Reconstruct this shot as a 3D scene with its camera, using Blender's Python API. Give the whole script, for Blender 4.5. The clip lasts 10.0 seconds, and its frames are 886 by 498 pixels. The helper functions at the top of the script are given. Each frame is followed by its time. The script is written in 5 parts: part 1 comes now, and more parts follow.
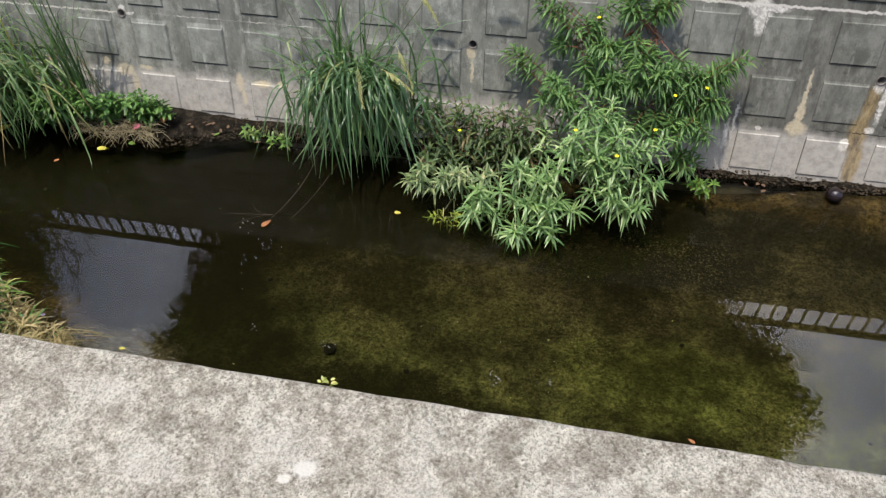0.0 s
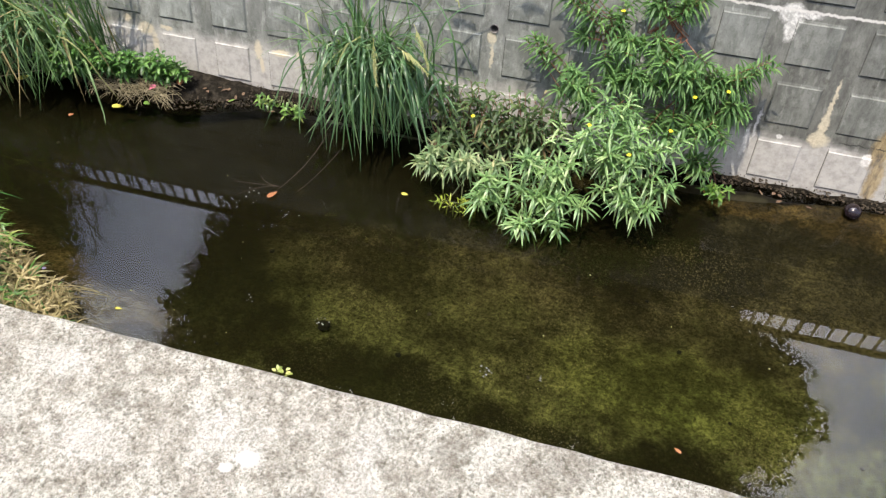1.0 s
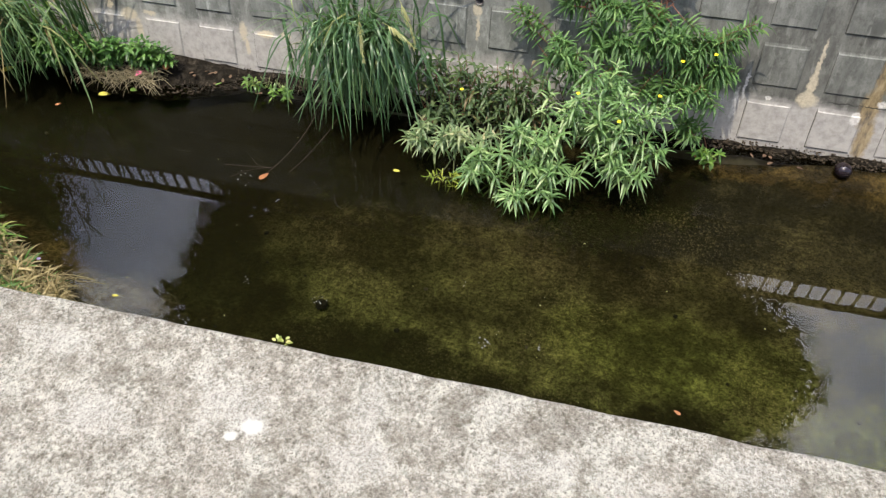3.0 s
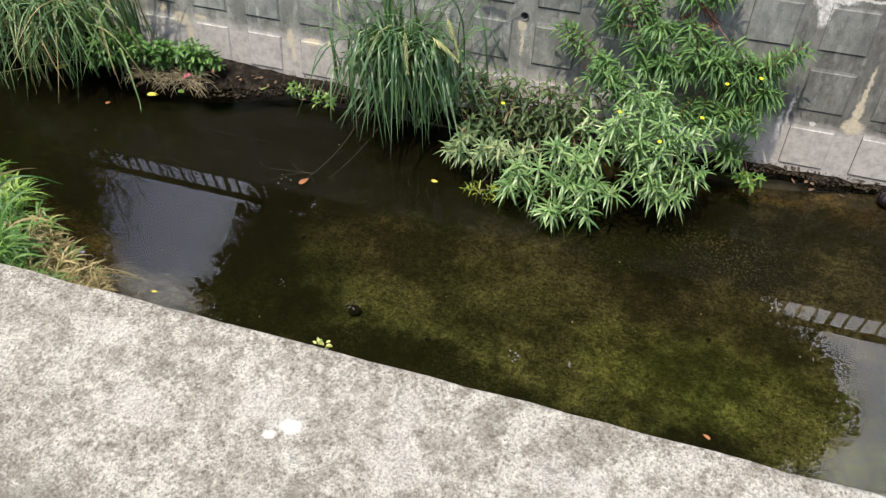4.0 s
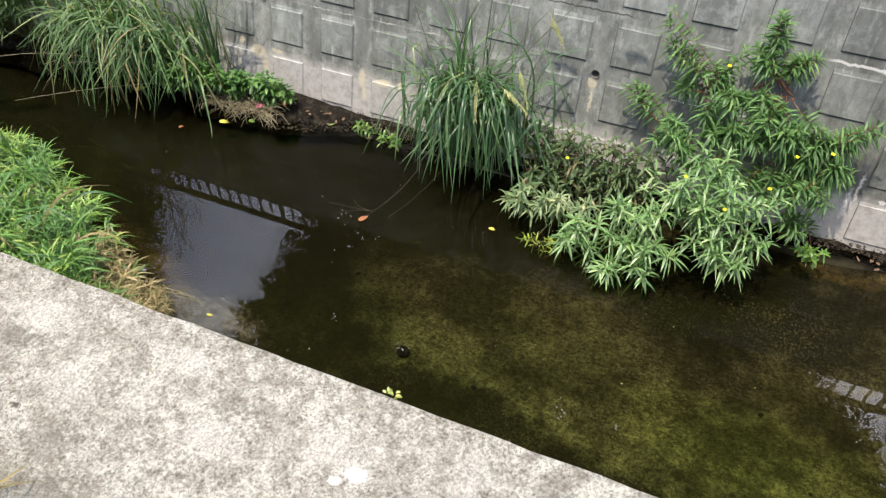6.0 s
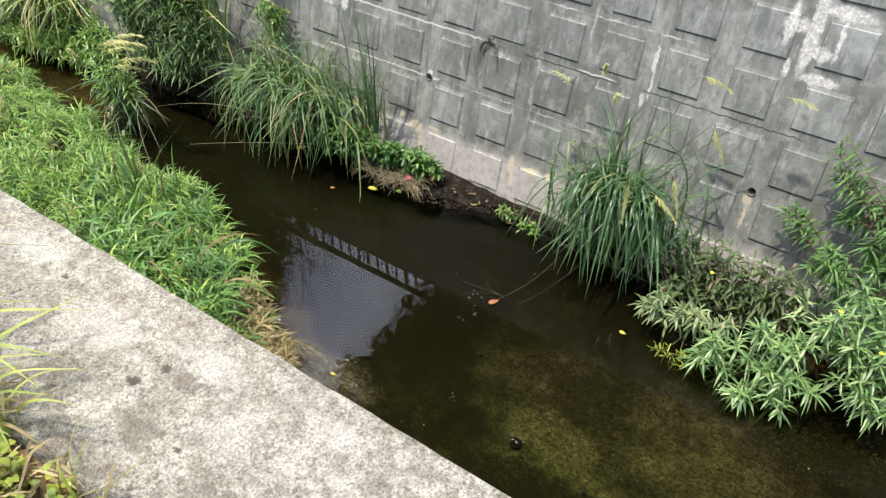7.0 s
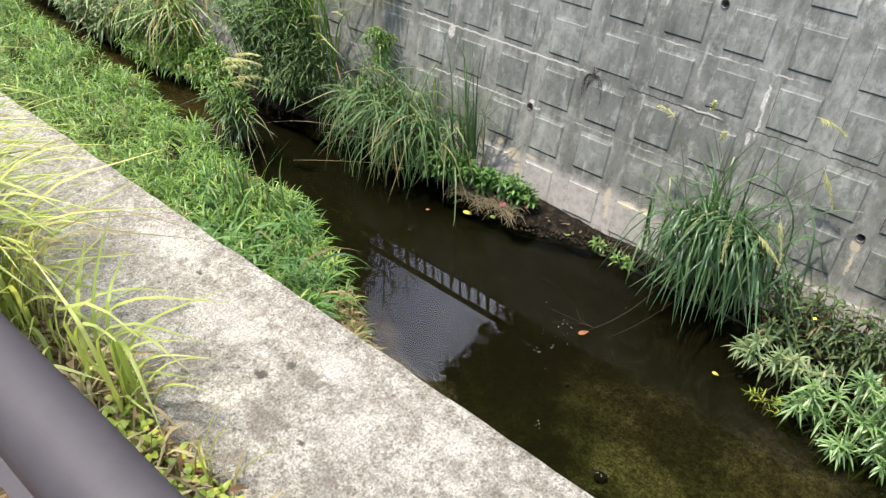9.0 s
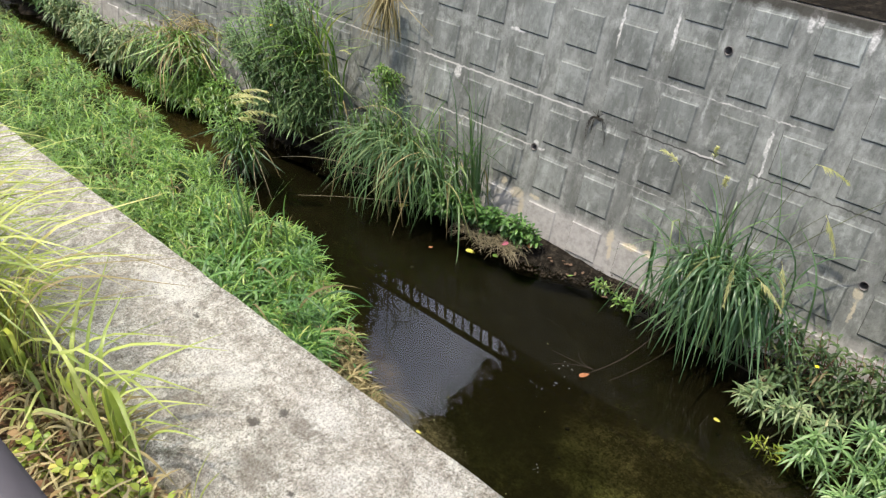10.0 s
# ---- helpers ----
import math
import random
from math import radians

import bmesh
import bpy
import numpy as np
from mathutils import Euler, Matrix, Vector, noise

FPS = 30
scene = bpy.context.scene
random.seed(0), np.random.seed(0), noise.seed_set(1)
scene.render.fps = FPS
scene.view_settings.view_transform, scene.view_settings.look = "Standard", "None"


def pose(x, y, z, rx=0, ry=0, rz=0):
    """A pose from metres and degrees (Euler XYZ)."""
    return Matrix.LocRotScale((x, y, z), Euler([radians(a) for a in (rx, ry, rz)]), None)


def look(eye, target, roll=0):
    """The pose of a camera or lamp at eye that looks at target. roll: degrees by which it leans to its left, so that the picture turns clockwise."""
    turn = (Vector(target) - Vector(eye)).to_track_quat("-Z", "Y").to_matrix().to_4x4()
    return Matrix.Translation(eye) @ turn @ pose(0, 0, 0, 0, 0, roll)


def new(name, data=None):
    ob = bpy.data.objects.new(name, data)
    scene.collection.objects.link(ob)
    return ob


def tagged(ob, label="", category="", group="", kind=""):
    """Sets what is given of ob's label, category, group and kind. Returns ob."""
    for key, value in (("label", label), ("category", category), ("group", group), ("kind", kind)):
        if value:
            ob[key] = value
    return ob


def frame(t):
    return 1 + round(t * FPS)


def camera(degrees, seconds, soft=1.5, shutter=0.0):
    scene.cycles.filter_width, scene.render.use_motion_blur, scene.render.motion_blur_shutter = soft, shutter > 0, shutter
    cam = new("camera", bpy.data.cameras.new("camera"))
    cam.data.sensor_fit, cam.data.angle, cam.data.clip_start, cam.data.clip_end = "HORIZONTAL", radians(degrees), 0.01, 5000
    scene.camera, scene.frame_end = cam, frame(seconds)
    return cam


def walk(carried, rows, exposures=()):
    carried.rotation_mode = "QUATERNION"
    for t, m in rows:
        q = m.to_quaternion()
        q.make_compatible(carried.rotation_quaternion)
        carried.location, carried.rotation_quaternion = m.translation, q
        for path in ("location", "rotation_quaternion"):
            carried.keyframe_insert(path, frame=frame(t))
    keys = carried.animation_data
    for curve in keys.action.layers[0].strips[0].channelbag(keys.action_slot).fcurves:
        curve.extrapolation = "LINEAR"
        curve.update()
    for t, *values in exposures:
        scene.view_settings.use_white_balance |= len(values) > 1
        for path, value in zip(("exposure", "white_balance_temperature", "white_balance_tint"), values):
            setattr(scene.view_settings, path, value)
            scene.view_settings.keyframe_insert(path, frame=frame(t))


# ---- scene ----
cam = camera(59.58, 10.0, soft=1.3)
PATH = [
    (0, (0.187, -0.640, 1.213), (-0.125, 0.605, -0.321), -3.51),
    (0.5, (0.223, -0.567, 1.191), (-0.106, 0.660, -0.354), -1.13),
    (1, (0.268, -0.566, 1.200), (-0.090, 0.624, -0.367), -0.97),
    (1.5, (0.298, -0.578, 1.203), (-0.028, 0.620, -0.365), -1.53),
    (2, (0.294, -0.575, 1.163), (0.019, 0.602, -0.431), -1.55),
    (2.5, (0.290, -0.585, 1.174), (0.007, 0.586, -0.422), -1.97),
    (3, (0.276, -0.594, 1.189), (-0.059, 0.561, -0.409), -2.81),
    (4.5, (0.251, -0.615, 1.211), (-0.185, 0.564, -0.345), -2.48),
    (5, (0.240, -0.608, 1.200), (-0.199, 0.596, -0.335), -1.56),
    (5.5, (0.243, -0.609, 1.211), (-0.198, 0.594, -0.325), -1.74),
    (6, (0.188, -0.618, 1.240), (-0.352, 0.576, -0.271), -1.66),
    (6.2, (0.141, -0.619, 1.236), (-0.511, 0.554, -0.246), -1.76),
    (7.3, (0.069, -0.649, 1.314), (-0.807, 0.532, -0.042), -1.48),
    (7.5, (0.065, -0.650, 1.321), (-0.827, 0.518, -0.036), -1.67),
    (8, (0.052, -0.665, 1.309), (-0.868, 0.498, -0.033), -2.13),
    (8.5, (0.038, -0.689, 1.293), (-0.901, 0.439, -0.065), -2.48),
    (9, (0.023, -0.748, 1.301), (-1.012, 0.354, -0.009), -2.63),
    (9.5, (-0.003, -0.743, 1.291), (-1.091, 0.342, 0.012), -2.19),
    (10, (0.024, -0.715, 1.333), (-1.056, 0.417, 0.086), -1.81),
]
walk(cam, [(t, look(eye, target, roll)) for t, eye, target, roll in PATH],
     [(t, e - 0.18, 7250, 12) for t, e in ((0, -0.37), (0.5, 0.22), (1, 0.15), (1.5, 0.11), (2, 0.03), (2.5, -0.18), (3, -0.14), (4.5, -0.16), (5.5, 0.0), (6.2, 0.02), (7.5, 0.05), (8.5, 0.06), (9.0, 0.02), (9.5, -0.10), (10, -0.14))])

# ---- light ----
SUN_AZ = math.atan2(-0.55, -0.83)   # from +y towards +x
SUN_EL = radians(74.5)
CLOUD = 96.0
world = bpy.data.worlds.new("sky")
scene.world = world
world.use_nodes = True
wt = world.node_tree
sky = wt.nodes.new("ShaderNodeTexSky")
sky.sky_type = "NISHITA"
sky.sun_disc = False
sky.sun_elevation, sky.sun_rotation = SUN_EL, SUN_AZ
sky.air_density, sky.dust_density, sky.ozone_density = 1.0, 2.5, 1.0
wt.nodes["Background"].inputs[1].default_value = 0.15
# hazy summer sky with bright broken cloud
direction = wt.nodes.new("ShaderNodeTexCoord")
cloud = wt.nodes.new("ShaderNodeTexNoise")
cloud.inputs["Scale"].default_value, cloud.inputs["Detail"].default_value = 1.6, 5.0
cloud_at = wt.nodes.new("ShaderNodeMapping")
cloud_at.inputs["Location"].default_value = (3.1, 0.4, 0.0)
cover = wt.nodes.new("ShaderNodeMapRange")
cover.inputs[1].default_value, cover.inputs[2].default_value, cover.inputs[3].default_value, cover.inputs[4].default_value = 0.775, 1.0, 0.05, 1.0
veil = wt.nodes.new("ShaderNodeMix")
veil.data_type = "RGBA"
body = wt.nodes.new("ShaderNodeMix")     # thin haze is bluish, thick cloud white
body.data_type = "RGBA"
body.inputs[6].default_value = (CLOUD * 0.73, CLOUD * 0.92, CLOUD * 1.44, 1)
body.inputs[7].default_value = (CLOUD * 1.0, CLOUD, CLOUD * 0.98, 1)
wt.links.new(body.outputs[2], veil.inputs[7])
wt.links.new(direction.outputs["Generated"], cloud_at.inputs[0])
wt.links.new(cloud_at.outputs[0], cloud.inputs["Vector"])
# the broad cloud stands high beyond the far wall
east = wt.nodes.new("ShaderNodeVectorMath")
east.operation = "DOT_PRODUCT"
east.inputs[1].default_value = (-0.06, 0.53, 0.845)
wt.links.new(direction.outputs["Generated"], east.inputs[0])
bank = wt.nodes.new("ShaderNodeMath")
spread = wt.nodes.new("ShaderNodeMapRange")
spread.inputs[1].default_value, spread.inputs[2].default_value, spread.inputs[3].default_value, spread.inputs[4].default_value = 0.3, 0.7, -0.08, 0.08
wt.links.new(cloud.outputs["Fac"], spread.inputs[0])
wt.links.new(spread.outputs[0], bank.inputs[0])
wt.links.new(east.outputs["Value"], bank.inputs[1])
wt.links.new(bank.outputs[0], cover.inputs[0])
wt.links.new(cover.outputs[0], veil.inputs[0])
wt.links.new(cover.outputs[0], body.inputs[0])
wt.links.new(sky.outputs[0], veil.inputs[6])
wt.links.new(veil.outputs[2], wt.nodes["Background"].inputs[0])
sun_data = bpy.data.lights.new("sun", "SUN")
sun_data.energy, sun_data.angle, sun_data.color = 5.0, radians(0.6), (1.0, 0.95, 0.87)
sun = new("sun", sun_data)
to_sun = Vector((math.sin(SUN_AZ) * math.cos(SUN_EL), math.cos(SUN_AZ) * math.cos(SUN_EL), math.sin(SUN_EL)))
sun.matrix_world = look(to_sun * 40, (0, 0, 0))

# ---- plan ----
WATER_Z = -1.8
BED_Z = -1.93
WALL_Y, BATTER = 2.57, 0.2833       # foot of the far wall at water level, lean per metre of height
WN = math.hypot(1, BATTER)
UP = Vector((0, BATTER, 1)) / WN
OUT = Vector((0, -1, BATTER)) / WN
COL0, COL_PITCH, BOSS_W = -2.0586, 0.3386, 0.2117
ROW0, ROW_PITCH, BOSS_H = 0.0498, 0.3052, 0.205
RELIEF = 0.0088
WALL_TOP = 1.775
RAIL_BASE = -0.06
LEFT, RIGHT = -16.0, 9.0
rng = random.Random(7)


def on_wall(x, s, d=0.0):
    """A point of the far wall: x along it, s up its slope, d out of the face of its bosses."""
    return Vector((x, WALL_Y, WATER_Z)) + UP * s + OUT * d


def ramp(v, a, b):
    return min(1.0, max(0.0, (v - a) / (b - a)))


# ---- marks: x, s (up the wall), half width, half height ----
LIME_MARKS = (
    (0.955, 0.895, 0.060, 0.050), (0.965, 0.84, 0.028, 0.080), (1.03, 0.895, 0.06, 0.016), (0.89, 0.905, 0.05, 0.012),
    (1.08, 0.285, 0.018, 0.013), (0.93, 0.23, 0.014, 0.09), (0.96, 0.33, 0.008, 0.09), (1.51, 0.24, 0.026, 0.035), (1.625, 0.47, 0.015, 0.11),
    (1.61, 0.325, 0.024, 0.022), (1.77, 0.26, 0.032, 0.028), (1.585, 0.555, 0.026, 0.030),
    (-0.42, 1.42, 0.034, 0.22), (-0.33, 1.21, 0.095, 0.026), (-0.50, 1.43, 0.065, 0.038), (-0.525, 1.43, 0.024, 0.10), (-0.30, 1.52, 0.12, 0.032), (-0.36, 1.33, 0.06, 0.03),
    (-0.30, 1.40, 0.012, 0.10), (-0.48, 1.23, 0.018, 0.045), (-1.10, 1.72, 0.020, 0.06), (-1.06, 1.735, 0.018, 0.045), (-0.81, 1.71, 0.020, 0.07),
    (-0.72, 1.69, 0.028, 0.07), (-3.16, 0.885, 0.030, 0.045), (-1.095, 1.10, 0.012, 0.07), (-1.085, 0.97, 0.007, 0.09), (-1.115, 0.87, 0.014, 0.04),
    (-2.445, 0.632, 0.018, 0.018), (-2.40, 0.605, 0.028, 0.010), (-2.75, 1.26, 0.06, 0.010), (-1.75, 1.5, 0.010, 0.10), (-2.07, 1.45, 0.008, 0.12))
LIME_YELLOW_MARKS = (
    (1.262, 0.37, 0.024, 0.09), (1.262, 0.300, 0.055, 0.040), (1.264, 0.50, 0.010, 0.12), (-2.50, 0.265, 0.055, 0.040), (-2.45, 0.18, 0.022, 0.07),
    (-2.365, 0.288, 0.045, 0.014), (-2.62, 0.31, 0.025, 0.022), (-1.785, 0.25, 0.026, 0.06), (-1.765, 0.16, 0.018, 0.05), (-1.645, 0.255, 0.055, 0.022),
    (-1.525, 0.262, 0.035, 0.020), (-0.437, 0.55, 0.024, 0.04), (-0.43, 0.45, 0.010, 0.07), (-0.095, 0.29, 0.018, 0.035))
OCHRE = ((1.575, 0.46, 0.038, 0.12), (1.56, 0.30, 0.05, 0.12), (1.585, 0.13, 0.042, 0.13))
MOSS_MARKS = ((-2.065, 0.915, 0.040, 0.014), (-2.095, 0.86, 0.006, 0.05))
PALE, DARK = (0.60, 0.585, 0.54), (0.035, 0.035, 0.032)
CRACKS = (
    (-3.5, -2.1, 0.925, 0.0055, PALE, 0.36), (-3.3, -2.46, 0.605, 0.005, PALE, 0.40), (-1.86, -1.25, 0.915, 0.004, DARK, 0.30), (-1.52, -1.26, 0.925, 0.005, PALE, 0.40),
    (-1.15, -0.28, 0.922, 0.0035, DARK, 0.36), (0.60, 1.6, 0.912, 0.007, PALE, 0.36), (-1.9, -0.9, 1.225, 0.004, PALE, 0.48), (-4.8, -3.5, 0.92, 0.005, PALE, 0.42),
    (1.35, 2.1, 0.305, 0.0035, DARK, 0.38), (-2.3, -1.2, 0.612, 0.003, PALE, 0.50))
# marks on the near wall top: x, y, half sizes
TOP_LIME_SPOTS = (
    (-0.25, -0.13, 0.07, 0.05), (-0.01, -0.09, 0.03, 0.06), (0.0, -0.18, 0.06, 0.04), (0.28, -0.12, 0.08, 0.03), (0.43, -0.14, 0.05, 0.04), (-0.46, -0.20, 0.08, 0.04),
    (-0.92, -0.10, 0.09, 0.04), (-0.77, -0.21, 0.06, 0.04), (0.60, -0.06, 0.07, 0.03), (-1.25, -0.16, 0.10, 0.05), (-0.60, -0.08, 0.08, 0.03), (-1.6, -0.10, 0.12, 0.05))
TOP_LICHEN = ((-1.036, -0.218, 0.017, 0.014), (-1.005, -0.160, 0.015, 0.014), (-1.42, -0.11, 0.012, 0.010), (-0.83, -0.28, 0.010, 0.008))
TOP_BROWN = ((-0.93, -0.29, 0.05, 0.04), (0.05, -0.24, 0.03, 0.02), (-0.72, -0.32, 0.05, 0.04), (-0.13, -0.27, 0.03, 0.03), (0.13, -0.065, 0.03, 0.02), (-1.2, -0.3, 0.08, 0.05), (-0.45, -0.12, 0.03, 0.02), (-0.62, -0.40, 0.14, 0.05), (-0.95, -0.16, 0.04, 0.025), (-1.0, -0.40, 0.12, 0.05))

# ---- materials ----
class Mat:
    """A node material with a Principled shader and short ways to wire it."""

    def __init__(self, name, rough=0.8, spec=0.3, metal=0.0):
        self.mat = bpy.data.materials.new(name)
        self.mat.use_nodes = True
        self.t = self.mat.node_tree
        self.p = self.t.nodes["Principled BSDF"]
        self.p.inputs["Roughness"].default_value = rough
        self.p.inputs["Specular IOR Level"].default_value = spec
        self.p.inputs["Metallic"].default_value = metal
        self.out = self.t.nodes["Material Output"]
        self.co = self.node("ShaderNodeNewGeometry").outputs["Position"]

    def node(self, kind, **inputs):
        n = self.t.nodes.new(kind)
        for k, v in inputs.items():
            self.put(n.inputs[k.replace("_", " ")], v)
        return n

    def put(self, socket, v):
        if isinstance(v, bpy.types.NodeSocket):
            self.t.links.new(v, socket)
        else:
            socket.default_value = v

    def stretch(self, x, y, z):
        n = self.node("ShaderNodeVectorMath")
        n.operation = "MULTIPLY"
        self.put(n.inputs[0], self.co)
        n.inputs[1].default_value = (x, y, z)
        return n.outputs[0]

    def noise(self, scale, detail=4.0, rough=0.6, at=None):
        n = self.node("ShaderNodeTexNoise", Scale=scale, Detail=detail, Roughness=rough)
        self.put(n.inputs["Vector"], at or self.co)
        return n.outputs["Fac"]

    def cells(self, scale, at=None):
        n = self.node("ShaderNodeTexVoronoi", Scale=scale)
        self.put(n.inputs["Vector"], at or self.co)
        return n.outputs["Distance"]

    def map(self, v, a, b, c=0.0, d=1.0):
        n = self.node("ShaderNodeMapRange")
        self.put(n.inputs[0], v)
        for i, q in enumerate((a, b, c, d)):
            n.inputs[i + 1].default_value = q
        return n.outputs[0]

    def ramp(self, v, *stops):
        n = self.t.nodes.new("ShaderNodeValToRGB")
        self.put(n.inputs[0], v)
        e = n.color_ramp.elements
        while len(e) < len(stops):
            e.new(0.5)
        for el, (pos, col) in zip(e, stops):
            el.position = pos
            el.color = (*col, 1)
        return n.outputs[0]

    def mix(self, f, a, b, how="MIX"):
        n = self.t.nodes.new("ShaderNodeMix")
        n.data_type, n.blend_type = "RGBA", how
        for socket, v in ((n.inputs[0], f), (n.inputs[6], a), (n.inputs[7], b)):
            self.put(socket, (*v, 1) if isinstance(v, tuple) and len(v) == 3 else v)
        return n.outputs[2]

    def math(self, how, a, b=0.0):
        n = self.t.nodes.new("ShaderNodeMath")
        n.operation = how
        self.put(n.inputs[0], a)
        self.put(n.inputs[1], b)
        return n.outputs[0]

    def warped(self, amount, scale):
        """Positions shaken by noise, for ragged outlines."""
        n = self.node("ShaderNodeTexNoise", Scale=scale, Detail=5.0, Roughness=0.75)
        self.put(n.inputs["Vector"], self.co)
        a = self.node("ShaderNodeVectorMath")
        a.operation = "SUBTRACT"
        self.put(a.inputs[0], n.outputs["Color"])
        a.inputs[1].default_value = (0.5, 0.5, 0.5)
        k = self.node("ShaderNodeVectorMath")
        k.operation = "MULTIPLY_ADD"
        self.put(k.inputs[0], a.outputs[0])
        k.inputs[1].default_value = (amount, amount, amount)
        self.put(k.inputs[2], self.co)
        return k.outputs[0]

    def ovals(self, at, places, rough=0.0, scale=30.0):
        """1 inside any of the ovals (centre, half sizes), falling to 0 at their rims."""
        total = None
        for centre, half in places:
            a = self.node("ShaderNodeVectorMath")
            a.operation = "SUBTRACT"
            self.put(a.inputs[0], at)
            a.inputs[1].default_value = centre
            k = self.node("ShaderNodeVectorMath")
            k.operation = "DIVIDE"
            self.put(k.inputs[0], a.outputs[0])
            k.inputs[1].default_value = half
            d = self.node("ShaderNodeVectorMath")
            d.operation = "LENGTH"
            self.put(d.inputs[0], k.outputs[0])
            v = d.outputs["Value"]
            total = v if total is None else self.math("MINIMUM", total, v)
        if rough:
            total = self.math("ADD", total, self.math("MULTIPLY", self.math("SUBTRACT", self.noise(scale, 6, 0.8), 0.5), rough))
        return self.map(total, 0.7, 1.1, 1.0, 0.0)

    def colour(self, c):
        self.put(self.p.inputs["Base Color"], (*c, 1) if isinstance(c, tuple) else c)
        return self

    def bump(self, height, strength=0.4, distance=0.004):
        n = self.node("ShaderNodeBump", Strength=strength, Distance=distance, Height=height)
        self.put(self.p.inputs["Normal"], n.outputs[0])
        return self


def island(m):
    return m.node("ShaderNodeNewGeometry").outputs["Random Per Island"]


def whole(m):
    return m.node("ShaderNodeObjectInfo").outputs["Random"]


def coping_material():
    m = Mat("weathered_concrete", 0.92, 0.15)
    mid = m.noise(30, 8, 0.82)
    fine = m.noise(170, 5, 0.9)
    pits = m.cells(130.0)
    pitted = m.noise(30, 5, 0.8)
    grain = m.node("ShaderNodeTexVoronoi", Scale=210.0)
    m.put(grain.inputs["Vector"], m.co)
    tone = m.node("ShaderNodeSeparateXYZ", Vector=grain.outputs["Color"]).outputs[0]
    c = m.ramp(mid, (0.38, (0.225, 0.208, 0.170)), (0.47, (0.325, 0.306, 0.262)), (0.52, (0.410, 0.392, 0.346)), (0.60, (0.520, 0.506, 0.455)))
    c = m.mix(m.map(m.noise(7.5, 9, 0.85), 0.50, 0.56, 0, 0.8), c, (0.560, 0.560, 0.500))
    c = m.mix(m.map(m.noise(5.0, 9, 0.82), 0.51, 0.59, 0, 0.6), c, (0.215, 0.200, 0.168))
    c = m.mix(m.map(fine, 0.53, 0.60, 0, 0.85), c, (0.150, 0.140, 0.115))
    c = m.mix(m.map(fine, 0.36, 0.47, 0.6, 0.0), c, (0.600, 0.590, 0.538))
    c = m.mix(0.8, c, m.ramp(tone, (0.0, (0.522, 0.520, 0.483)), (0.3, (0.93, 0.92, 0.90)), (1.0, (1.18, 1.16, 1.13))), "MULTIPLY")
    c = m.mix(m.map(m.noise(17, 8, 0.85), 0.62, 0.72, 0, 0.45), c, (0.208, 0.160, 0.100))
    c = m.mix(m.math("MULTIPLY", m.map(pits, 0.14, 0.24, 0.8, 0.0), m.map(pitted, 0.48, 0.58)), c, (0.095, 0.085, 0.066))
    at = m.warped(0.075, 38.0)
    white = m.ovals(at, [((x, y, 0.0), (a, q, 0.1)) for x, y, a, q in TOP_LIME_SPOTS], 4.5, 34.0)
    c = m.mix(m.math("MULTIPLY", white, m.map(fine, 0.40, 0.54, 0.9, 0.15)), c, (0.610, 0.605, 0.548))
    solid_white = m.ovals(m.warped(0.02, 60.0), [((-0.192, -0.160, 0.0), (0.021, 0.017, 0.1)), ((-0.222, -0.183, 0.0), (0.012, 0.010, 0.1))])
    c = m.mix(m.math("MULTIPLY", solid_white, 0.9), c, (0.680, 0.680, 0.630))
    dark = m.ovals(m.warped(0.030, 90.0), [((x, y, 0.0), (a * 0.9, q * 0.9, 0.1)) for x, y, a, q in TOP_LICHEN], 1.6, 110.0)
    c = m.mix(m.math("MULTIPLY", dark, 0.85), c, (0.07, 0.065, 0.055))
    brown = m.ovals(m.warped(0.11, 60.0), [((x, y, 0.0), (a, q, 0.1)) for x, y, a, q in TOP_BROWN], 4.5, 40.0)
    c = m.mix(m.math("MULTIPLY", brown, 0.5), c, (0.150, 0.136, 0.108))
    m.colour(m.mix(1.0, c, (1.15, 1.15, 1.15), "MULTIPLY"))
    return m.bump(m.math("ADD", m.math("MULTIPLY", mid, 1.5), m.math("ADD", m.math("MULTIPLY", fine, 1.5), m.math("MULTIPLY", grain.outputs["Distance"], 0.8))), 0.9, 0.008).mat


